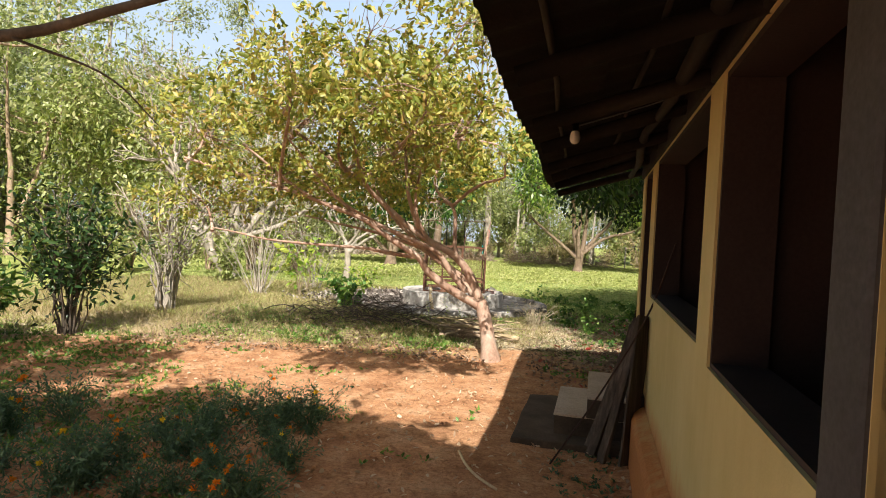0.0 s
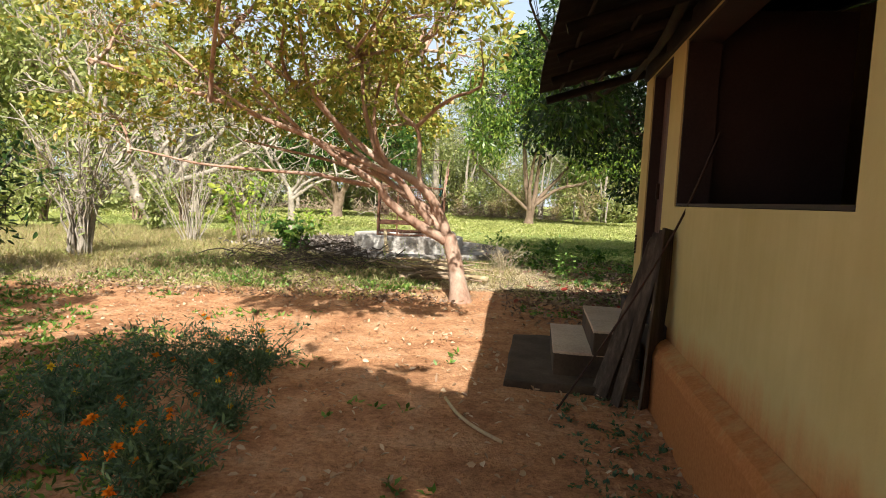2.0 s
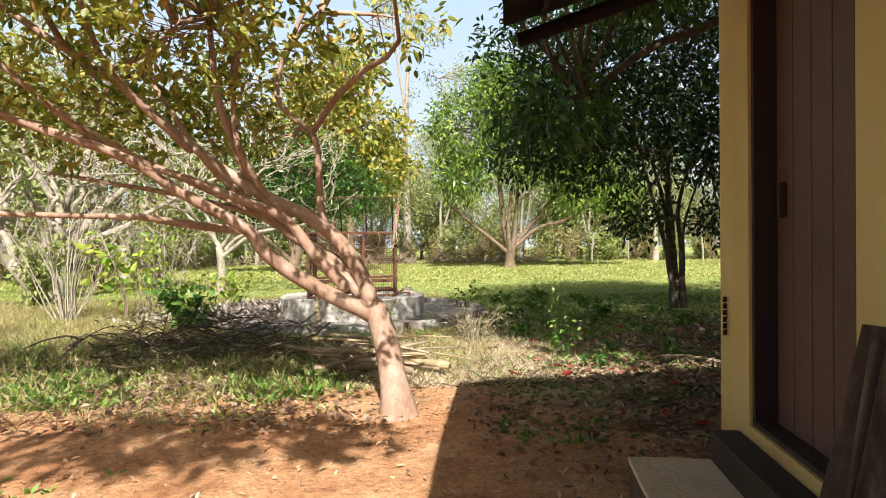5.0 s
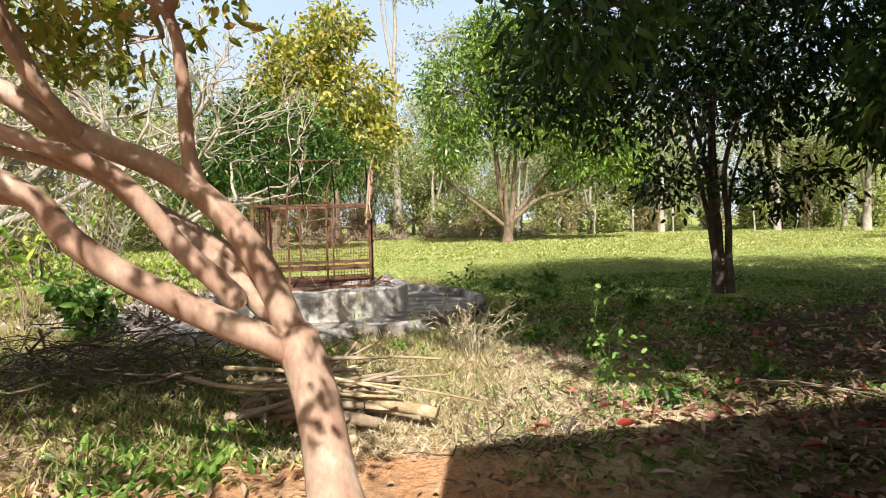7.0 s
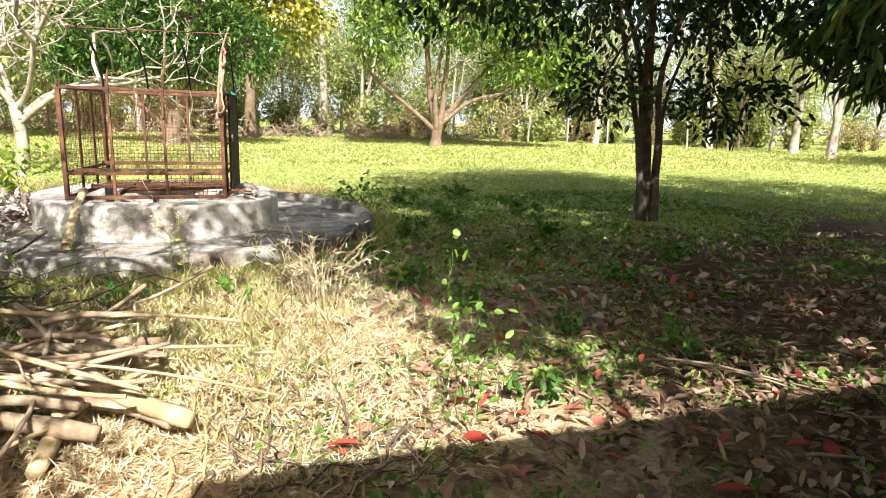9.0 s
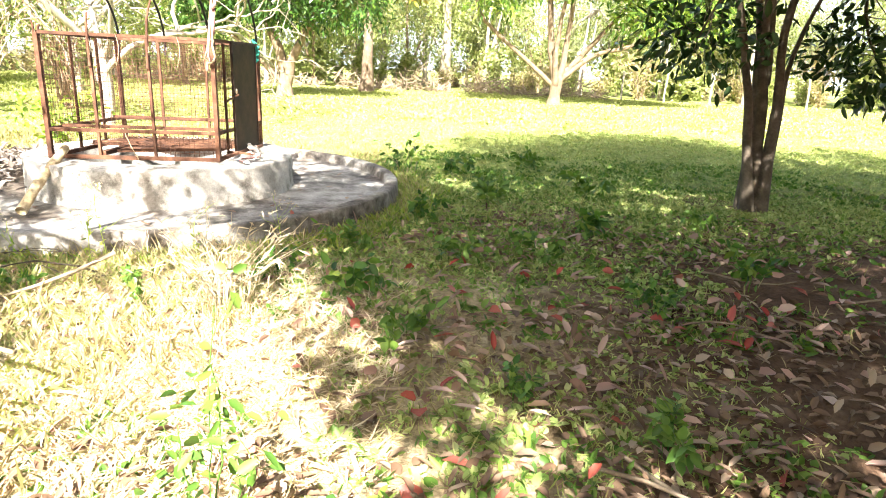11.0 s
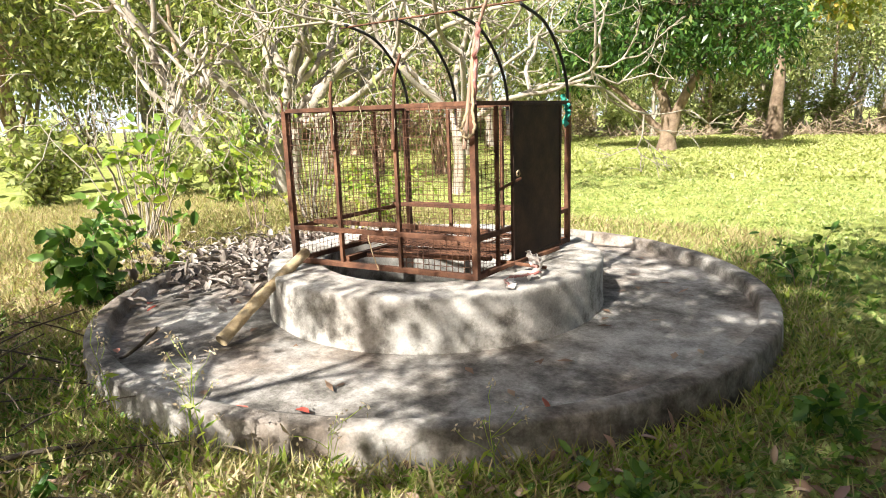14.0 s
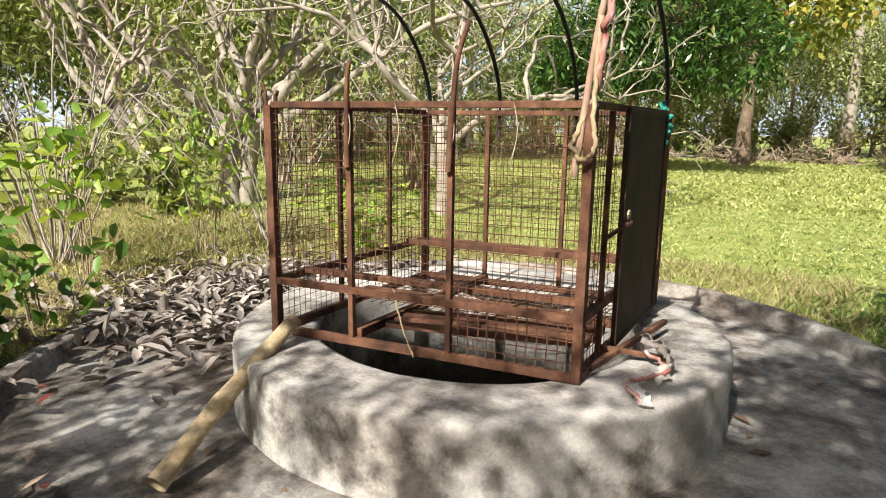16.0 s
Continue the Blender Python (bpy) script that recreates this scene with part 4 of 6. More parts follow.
def ribbon(name, pts, width, mat, label, category, seed=0):
    """A crumpled strip of cloth with some thickness through a few points."""
    rng = np.random.default_rng(seed)
    n = 8 * len(pts)
    P = smooth_path(pts, n)
    T = unit(np.gradient(P, axis=0))
    S = unit(np.cross(T, np.array([0.0, 0.0, 1.0]) + rng.normal(size=3) * 0.3))
    U = np.cross(S, T)
    cols = []
    for f in (-0.5, -0.17, 0.17, 0.5):
        cols.append(P + S * width * f * (1 + 0.25 * np.sin(np.arange(n) * 0.9 + seed))[:, None] + U * (0.008 * np.sin(np.arange(n) * 1.3 + f * 9))[:, None])
    V = np.concatenate([np.stack(cols, 1), np.stack(cols, 1) + U[:, None, :] * 0.004], 0).reshape(-1, 3)
    F = []
    for base in (0, 4 * n):
        i = base + 4 * np.arange(n - 1)[:, None] + np.arange(3)[None, :]
        F.append(np.stack([i, i + 1, i + 5, i + 4], -1).reshape(-1, 4))
    for k in (0, 3):
        i = 4 * np.arange(n - 1) + k
        F.append(np.stack([i, i + 4, i + 4 * n + 4, i + 4 * n], -1))
    return tagged(raw(name, V, np.concatenate(F), mat), label, category)


ribbon("cloth", [(0.99, 15.08, 0.29), (1.09, 15.05, 0.27), (1.12, 14.99, 0.215), (1.08, 14.9, 0.2)], 0.06, M_CLOTH_WHITE, "soiled white cloth draped over the door's foot bar", "cloth", 6)
ribbon("cloth", [(1.03, 14.8, 0.205), (1.08, 14.74, 0.2), (1.12, 14.66, 0.197)], 0.045, M_CLOTH_WHITE, "crumpled white cloth scrap lying on the parapet", "cloth", 7)
knot("cloth_strip", [(0.80, 15.98, 1.24), (0.83, 15.99, 1.14), (0.81, 15.97, 1.05)], 0.02, M_CLOTH_TEAL, "torn teal cloth tied to the cage's corner", "cloth", 4)
knot("string", [(0.07, 14.64, 0.46), (0.13, 14.61, 0.34), (0.21, 14.59, 0.2)], 0.004, M_ROPE, "loose pale string hanging in the cage", "string", 5)

# ---- trees ----
tree("guava_tree", "leaning guava tree with smooth pinkish bark and yellowing leaves", 11, (0.77, 9.56, -0.29),
     [([(0, 0, 0), (-0.06, 0.08, 0.35), (-0.2, 0.17, 0.78)], 0.104, 0.095),
      ([(-0.18, 0.17, 0.72), (-0.32, 0.2, 1.09), (-0.56, 0.2, 1.44), (-1.0, 0.15, 1.67), (-1.3, 0.1, 1.87), (-1.55, 0, 2.08), (-2.1, -0.2, 2.55), (-2.9, -0.4, 3.1)], 0.07, 0.022),
      ([(-1.12, 0.15, 1.78), (-1.24, 0.1, 2.12), (-1.33, 0, 2.45), (-1.4, 0, 3.3)], 0.042, 0.018),
      ([(-0.52, 0.19, 1.38), (-0.6, 0.2, 1.6), (-0.61, 0.2, 1.9), (-0.65, 0.2, 2.17), (-0.95, 0.3, 2.55), (-0.6, 0.4, 3.5)], 0.036, 0.016),
      ([(-0.2, 0.17, 0.74), (-0.66, 0.1, 1.0), (-0.98, 0, 1.24), (-1.12, -0.05, 1.42), (-1.53, -0.2, 1.68), (-1.95, -0.35, 1.95), (-3.0, -0.6, 2.3), (-4.2, -0.8, 2.6)], 0.066, 0.018),
      ([(-0.3, 0.22, 0.92), (-0.71, 0.3, 1.3), (-0.98, 0.4, 1.48), (-1.6, 0.6, 2.05), (-2.2, 0.8, 2.9)], 0.056, 0.018),
      ([(-0.42, 0.16, 0.98), (-0.62, 0.12, 1.2), (-0.85, 0.06, 1.5), (-1.2, -0.05, 1.66), (-1.7, -0.25, 1.86), (-2.6, -0.55, 2.2), (-3.4, -0.9, 2.8)], 0.05, 0.014),
      ([(-0.36, 0.24, 1.1), (-0.75, 0.36, 1.34), (-1.15, 0.5, 1.55), (-1.9, 0.75, 1.75), (-3.0, 0.9, 1.95)], 0.042, 0.014),
      ([(-1.0, 0.12, 1.68), (-1.15, -0.05, 2.0), (-1.18, -0.12, 2.4), (-1.05, -0.3, 2.9)], 0.03, 0.012),
      ([(-0.45, 0.3, 1.15), (-0.9, 0.45, 1.42), (-1.5, 0.5, 1.75), (-2.4, 0.5, 2.2), (-3.3, 0.4, 2.9)], 0.04, 0.012),
      ([(-1.5, -0.1, 2.0), (-1.9, -0.5, 2.5), (-2.0, -0.9, 3.2)], 0.028, 0.012),
      ([(-2.0, -0.3, 1.98), (-2.4, -0.7, 2.4), (-2.9, -0.9, 3.0)], 0.026, 0.01),
      ([(-1.2, 0.1, 1.42), (-1.67, 0.0, 1.48), (-1.95, -0.1, 1.52), (-3.1, -0.2, 1.56), (-4.0, -0.3, 1.7)], 0.034, 0.01)],
     [(-1.7, -0.9, 3.5, 0.9, 0.7, 0.5), (-0.3, -1.3, 3.4, 0.5, 0.4, 0.35), (0.3, 0.1, 4.6, 0.9, 0.9, 0.4), (-1.6, -1.7, 3.2, 0.9, 0.5, 0.3), (-0.6, -1.6, 3.1, 0.7, 0.5, 0.3), (0.0, 0.2, 3.1, 0.35, 0.35, 0.3), (-2.6, -0.7, 3.2, 1.2, 1.0, 0.6), (-3.9, -0.6, 3.1, 1.2, 1.1, 0.7),
      (-1.8, 0.4, 2.9, 1.2, 0.8, 0.5), (-3.0, -0.5, 2.45, 1.0, 0.8, 0.4), (-0.9, -0.8, 3.3, 1.0, 0.8, 0.7), (-4.3, -0.2, 2.1, 0.9, 0.7, 0.35), (-0.4, 0.1, 4.8, 0.8, 0.6, 0.4), (-0.6, -2.0, 4.1, 0.7, 0.6, 0.45), (-1.7, -1.6, 4.1, 1.0, 0.8, 0.6), (-2.7, -1.4, 3.8, 0.9, 0.8, 0.5), (-1.6, 0.0, 4.0, 0.8, 0.9, 0.5), (-0.15, -2.1, 2.75, 0.45, 0.3, 0.2), (-1.4, -0.6, 2.75, 1.0, 0.8, 0.5), (-3.6, 0.4, 2.5, 1.1, 0.8, 0.6), (-2.4, -2.9, 3.15, 0.9, 0.6, 0.35), (-1.2, -2.7, 3.25, 0.8, 0.6, 0.35), (-1.3, 0.7, 2.5, 0.9, 0.6, 0.45), (-2.5, 0.7, 2.4, 0.9, 0.6, 0.5), (-0.5, 0.6, 2.8, 0.4, 0.4, 0.3), (-2.2, -1.1, 3.3, 1.0, 0.7, 0.5), (-1.9, 1.3, 2.6, 0.7, 0.5, 0.42), (-1.45, 1.5, 2.9, 0.6, 0.45, 0.36), (-2.7, 1.4, 2.5, 0.7, 0.5, 0.45), (-1.6, 1.6, 2.2, 0.45, 0.35, 0.25), (-1.2, 1.25, 2.4, 0.5, 0.35, 0.3), (-2.4, 0.3, 4.3, 1.0, 0.8, 0.35), (-1.3, 0.7, 4.4, 0.8, 0.6, 0.35), (-3.2, 0.2, 4.0, 0.8, 0.7, 0.35)],
     M_BARK_GUAVA, M_LEAF_GUAVA, oval=True, density=31, leaf_len=0.092, leaf_wid=0.043, per=14, spread=0.055, hang=-0.08, limb_r=0.027, fill=0.25, sides=12,
     starts=[(-1.4, 0, 3.0), (-0.6, 0.4, 3.2), (-2.9, -0.4, 3.0), (-2.1, -0.2, 2.5), (-4.2, -0.8, 2.55), (-3.0, -0.6, 2.25), (-2.2, 0.8, 2.8), (-4.0, -0.3, 1.65), (-0.65, 0.2, 2.2)])

tree("mango_tree", "dark many-stemmed tree with a dense shaded crown", 21, (5.95, 15.65, -0.24),
     [([(0, 0, 0), (-0.12, 0, 0.7), (-0.3, 0, 1.6), (-0.8, -0.2, 3.0)], 0.055, 0.025), ([(0.05, 0.06, 0), (0.0, 0.08, 0.9), (-0.12, 0.1, 2.0), (0.0, 0.2, 4.0)], 0.068, 0.03),
      ([(0.12, 0, 0), (0.1, 0, 0.9), (0.06, 0, 2.0), (0.6, 0, 3.4)], 0.058, 0.025), ([(-0.03, 0.08, 0), (-0.06, 0.12, 1.0), (-0.12, 0.35, 2.2), (-0.2, 1.2, 3.6)], 0.05, 0.025), ([(0.15, 0.05, 0), (0.18, 0.08, 0.8), (0.26, 0.2, 1.6), (0.8, 0.4, 2.8)], 0.036, 0.015),
      ([(0.0, 0.08, 1.3), (-0.15, -0.1, 2.0), (-0.4, -0.5, 2.8)], 0.03, 0.012)],
     [(-1.5, -0.6, 3.3, 1.6, 1.6, 1.2), (0, -0.4, 4.6, 2.2, 2.0, 1.5), (0.9, 0, 3.3, 1.1, 1.4, 1.1), (-2.4, -0.8, 4.2, 1.3, 1.5, 1.2), (1.6, 0.4, 5.0, 1.2, 1.5, 1.1),
      (-0.7, 0.2, 1.7, 0.7, 0.7, 0.35), (1.2, 0.4, 1.6, 0.8, 0.8, 0.45), (0.4, 1.4, 3.6, 1.9, 1.3, 1.3), (-2.7, -1.0, 2.9, 0.9, 1.0, 0.7), (0.5, 0, 6.0, 2.0, 1.8, 1.0), (-1.6, -0.4, 5.4, 1.5, 1.5, 1.0)],
     M_BARK_DARK, M_LEAF_SHADED, oval=True, density=40, leaf_len=0.135, leaf_wid=0.058, per=10, spread=0.1, hang=0.35, limb_r=0.035, fill=0.3, sides=10)

# Most lobes stay above view, added where the apron and grass need shade.
tree("mango_tree", "broad dark mango tree overhanging the end of the house", 22, (8.4, 10.6, -0.24),
     [([(0, 0, 0), (0, 0.1, 1.4), (-0.2, 0, 2.6)], 0.2, 0.14), ([(-0.2, 0, 2.5), (-1.4, 0.2, 3.4), (-3.0, 0.4, 3.9), (-4.6, 1.1, 3.5), (-5.3, 1.5, 3.0)], 0.1, 0.03), ([(-0.2, 0, 2.5), (0.4, -0.6, 4.0)], 0.09, 0.05), ([(-0.2, 0, 2.5), (-1.8, -1.4, 4.2), (-3.4, -2.2, 4.5)], 0.09, 0.04)],
     [(-1.5, 0, 4.7, 2.0, 2.0, 1.2), (0, 0, 5.4, 2.4, 2.4, 1.3), (-3.4, -0.6, 4.6, 1.6, 1.7, 0.8), (-4.9, 0.4, 4.2, 1.1, 1.3, 0.6), (-5.6, 1.7, 3.0, 0.8, 0.7, 0.5), (-3.3, -2.3, 4.9, 1.7, 1.3, 0.7),
      (1.6, 0.6, 4.2, 1.7, 1.9, 1.1), (-1.2, 2.2, 3.6, 1.5, 1.2, 1.0), (-4.9, -1.6, 4.8, 1.1, 1.1, 0.6), (-2.4, 1.5, 2.6, 0.9, 0.8, 0.6), (-1.5, 2.5, 2.4, 0.7, 0.7, 0.5), (-1.2, 2.9, 3.2, 0.9, 0.9, 0.6), (-0.5, 3.7, 2.3, 1.0, 0.9, 0.6), (0.7, 3.6, 2.8, 1.2, 1.0, 0.8), (-5.7, -3.5, 4.7, 0.6, 0.7, 0.35), (-5.5, -3.1, 4.9, 0.6, 0.8, 0.35), (-6.7, -1.5, 5.0, 0.7, 0.9, 0.4), (-6.3, -2.6, 5.3, 0.8, 0.8, 0.35), (-6.5, -1.7, 5.7, 0.8, 0.9, 0.35), (-6.9, -0.9, 5.4, 0.6, 0.8, 0.35), (-6.0, -1.3, 5.2, 0.8, 0.9, 0.4), (-4.6, 0.2, 5.6, 1.2, 1.8, 0.7), (-3.0, 0.8, 6.4, 1.9, 2.0, 0.9), (-0.8, 1.0, 7.0, 2.2, 2.0, 1.0), (-4.7, -2.9, 4.6, 1.0, 1.0, 0.5), (-1.6, -2.6, 4.6, 1.6, 1.4, 0.7), (0.6, -2.2, 4.8, 1.6, 1.5, 0.8), (-5.4, -0.3, 4.7, 0.9, 1.1, 0.5), (-4.7, -3.4, 4.6, 1.1, 1.0, 0.5), (-3.4, -3.7, 5.0, 1.4, 1.1, 0.6), (-1.6, -3.6, 5.1, 1.6, 1.2, 0.6), (-3.8, -2.5, 5.6, 1.5, 1.3, 0.6), (0.4, -3.2, 5.3, 1.6, 1.4, 0.7), (-6.2, -0.4, 5.1, 1.1, 1.2, 0.45), (-6.9, 0.3, 5.6, 1.0, 1.0, 0.45), (-5.6, -1.9, 4.7, 0.8, 0.9, 0.4), (-6.0, 0.9, 5.8, 1.1, 1.1, 0.5), (-6.2, -2.2, 5.0, 0.8, 0.9, 0.4), (-5.4, -2.9, 4.9, 0.9, 0.8, 0.4), (-5.0, -3.65, 4.5, 0.9, 0.7, 0.4), (-3.6, -3.9, 4.8, 1.2, 0.75, 0.4), (-4.2, -3.6, 4.2, 0.9, 0.7, 0.4), (-2.0, -4.3, 4.9, 1.3, 0.85, 0.5), (-0.2, -4.4, 5.2, 1.4, 1.0, 0.5)],
     M_BARK_DARK, M_LEAF_MANGO, oval=True, density=29, leaf_len=0.22, leaf_wid=0.064, per=11, spread=0.09, hang=0.55, limb_r=0.035, fill=0.3, sides=10)

tree("mango_tree", "leafy mango tree with low hanging boughs beyond the dark tree", 24, (11.0, 15.2, -0.22),
     [([(0, 0, 0), (0, 0, 1.2), (-0.2, 0, 2.2)], 0.17, 0.12), ([(-0.2, 0, 2.1), (-1.2, -0.2, 2.8), (-2.1, -0.3, 2.6)], 0.07, 0.03), ([(-0.2, 0, 2.1), (0.6, 0.4, 3.6)], 0.08, 0.04)],
     [(-1.4, -0.2, 3.4, 1.4, 1.4, 1.0), (0.3, 0, 4.4, 1.9, 1.9, 1.2), (-2.0, -0.4, 2.2, 0.9, 1.0, 0.7), (1.6, 0.3, 3.3, 1.5, 1.5, 1.1), (-0.6, -1.0, 2.4, 1.2, 0.9, 0.7), (-1.2, 0.6, 4.6, 1.4, 1.4, 0.9), (-2.6, -1.5, 3.8, 1.6, 1.4, 0.9), (-1.0, -2.5, 4.4, 1.8, 1.5, 1.0), (1.5, -2.0, 4.2, 1.7, 1.5, 1.0), (-2.9, 0.5, 3.0, 0.9, 0.9, 0.7), (-2.3, -1.6, 2.0, 0.9, 0.8, 0.6)],
     M_BARK_DARK, M_LEAF_MANGO, density=26, leaf_len=0.22, leaf_wid=0.06, per=10, spread=0.1, hang=0.5, limb_r=0.035, fill=0.3)

# Crown out of view, added to shade the flowers and dapple the yard.
tree("shade_tree", "tree beside the yard whose thin branch reaches over the flowers", 23, (-3.6, -1.4, -0.36),
     [([(0, 0, 0), (0.1, 0.1, 1.6), (0.5, 0.4, 3.2)], 0.16, 0.1), ([(0.1, 0.1, 1.3), (0.7, 2.2, 1.9), (1.4, 4.0, 2.33), (2.05, 4.4, 2.51), (2.6, 4.4, 2.65), (3.2, 4.5, 2.95)], 0.04, 0.012), ([(2.1, 4.4, 2.5), (2.35, 4.6, 2.42), (2.5, 4.75, 2.25)], 0.006, 0.0025), ([(1.6, 4.2, 2.4), (1.8, 4.45, 2.36), (1.95, 4.6, 2.2)], 0.006, 0.0025), ([(0.4, 0.3, 3.0), (1.8, 1.2, 4.4), (2.6, 1.6, 4.8)], 0.07, 0.03)],
     [(1.5, 1.3, 5.2, 1.2, 1.0, 0.7), (2.6, 1.5, 5.1, 1.0, 1.0, 0.6), (0.4, 1.0, 5.2, 1.3, 1.2, 0.8), (2.0, 0.2, 5.8, 1.2, 1.0, 0.7), (3.4, 1.2, 5.2, 0.8, 0.9, 0.5), (-0.8, 1.4, 5.0, 1.0, 1.0, 0.6), (3.6, -0.2, 5.6, 1.0, 1.0, 0.6), (-2.0, 1.2, 5.4, 1.1, 1.2, 0.7), (0.8, -0.6, 5.8, 1.3, 1.1, 0.7), (1.0, 0.6, 5.6, 1.3, 1.0, 0.5), (-0.6, 0.5, 5.5, 1.3, 1.0, 0.5), (2.4, 0.9, 5.6, 1.0, 1.0, 0.5), (-0.9, 3.4, 5.3, 0.9, 0.8, 0.4), (-2.0, 3.0, 5.3, 0.8, 0.7, 0.4), (-0.6, 4.6, 5.4, 0.7, 0.5, 0.35), (-2.2, 4.2, 5.5, 1.0, 0.8, 0.4), (-0.4, 2.0, 5.2, 0.7, 0.5, 0.4), (0.9, 2.3, 5.3, 0.9, 0.7, 0.4), (2.4, 4.6, 5.6, 0.9, 0.4, 0.2), (3.5, 4.4, 5.7, 0.7, 0.35, 0.2)],
     M_BARK_DARK, M_LEAF_WOOD, density=46, leaf_len=0.2, leaf_wid=0.1, per=14, spread=0.1, hang=0.1, limb_r=0.015, fill=0.2, starts=[(0.5, 0.4, 3.2), (2.6, 1.6, 4.8)])

tree("mango_tree", "tall sunlit mango tree with forked trunk across the field", 31, (6.55, 33.75, -0.2),
     [([(0, 0, 0), (0, 0, 1.0), (-0.3, 0, 2.4), (-0.5, 0, 5.0)], 0.19, 0.09), ([(0.1, 0, 0.5), (0.28, 0, 2.0), (0.45, 0, 4.5)], 0.15, 0.07), ([(0.0, -0.1, 0.8), (-0.1, -0.3, 2.2), (0.1, -0.4, 4.0)], 0.12, 0.06), ([(-0.1, 0, 0.8), (-1.2, 0, 1.7), (-2.8, 0, 3.0), (-3.3, 0, 4.2)], 0.1, 0.05),
      ([(0.2, 0, 1.0), (1.3, -0.2, 1.9), (2.6, -0.4, 2.3), (4.0, -0.4, 3.2)], 0.1, 0.05), ([(0.2, 0.2, 1.1), (1.6, 0.5, 2.6), (3.0, 0.5, 4.4)], 0.12, 0.05)],
     [(-1.7, 0, 6.6, 2.0, 2.2, 1.9), (0.5, 0, 8.1, 2.4, 2.4, 1.7), (2.7, 0, 6.4, 2.4, 2.3, 1.8), (4.3, -0.2, 4.4, 1.8, 1.8, 1.1), (-2.3, -0.5, 4.4, 1.3, 1.5, 1.1), (1.0, -1.0, 5.2, 2.0, 1.8, 1.3), (3.2, -0.6, 3.3, 1.3, 1.2, 0.6),
      (5.4, 0, 3.4, 1.2, 1.2, 0.7), (-0.4, 0.5, 9.2, 1.4, 1.5, 0.9)],
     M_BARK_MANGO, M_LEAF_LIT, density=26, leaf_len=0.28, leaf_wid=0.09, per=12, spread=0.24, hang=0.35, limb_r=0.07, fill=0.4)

tree("mango_tree", "round mango tree with a low dark crown at the field's edge", 32, (-3.2, 31.6, -0.2),
     [([(0, 0, 0), (0, 0, 1.0), (-0.4, 0, 2.2), (-1.2, 0, 3.5)], 0.22, 0.09), ([(0.05, 0, 0.2), (0.3, 0, 1.2), (0.9, 0, 2.4), (1.6, 0, 3.6)], 0.2, 0.08), ([(-0.1, 0, 0.6), (-1.2, 0, 1.6), (-2.2, 0, 2.4)], 0.12, 0.05)],
     [(-1.6, 0, 3.7, 1.7, 1.7, 1.2), (0.6, 0, 4.6, 2.0, 1.9, 1.4), (2.3, 0, 3.5, 1.5, 1.6, 1.1), (-0.2, -0.8, 3.2, 1.8, 1.2, 0.8), (-2.8, 0, 2.8, 1.0, 1.1, 0.7), (-0.8, 0.3, 5.4, 1.3, 1.3, 0.9)],
     M_BARK_MANGO, M_LEAF_MANGO, density=32, leaf_len=0.25, leaf_wid=0.08, per=12, spread=0.2, hang=0.4, limb_r=0.06, fill=0.4)

tree("tall_tree", "tall tree with yellowing orange-green crown behind the mango", 33, (-1.2, 37.5, -0.2),
     [([(0, 0, 0), (0.1, 0, 2.5), (0, 0, 6.0), (0.1, 0, 9.0)], 0.24, 0.07)],
     [(-1.2, 0, 8.8, 2.2, 1.8, 1.7), (0.8, 0, 7.2, 2.3, 1.8, 1.6), (-1.8, 0, 6.4, 2.0, 1.7, 1.4), (0.2, 0, 10.4, 1.5, 1.4, 1.2), (1.9, 0, 5.4, 1.8, 1.4, 1.2), (-2.6, 0, 7.6, 1.3, 1.2, 1.0)],
     M_BARK_MANGO, M_LEAF_YELLOW, density=22, leaf_len=0.34, leaf_wid=0.16, per=8, spread=0.22, hang=0.2, limb_r=0.06, fill=0.35)

tree("tall_tree", "very tall slender pale-barked tree with a thin crown", 34, (2.1, 45.0, -0.1),
     [([(0, 0, 0), (0.05, 0, 4), (-0.05, 0, 8), (0.2, 0, 13), (0, 0, 18)], 0.24, 0.06), ([(0.0, 0, 9.5), (-0.5, 0, 13), (-0.9, 0, 16.5)], 0.09, 0.04)],
     [(0.6, 0, 15.2, 1.2, 1.2, 0.7), (-1.2, 0, 16.8, 1.3, 1.3, 0.8), (0.6, 0, 18.2, 1.4, 1.4, 0.9), (0.5, 0, 10.6, 0.35, 0.35, 0.4), (2.0, 0, 14.6, 0.8, 0.8, 0.4)],
     M_BARK_PALE, M_LEAF_HAZY, density=16, leaf_len=0.32, leaf_wid=0.12, per=6, spread=0.25, hang=0.5, limb_r=0.04, fill=0.3)


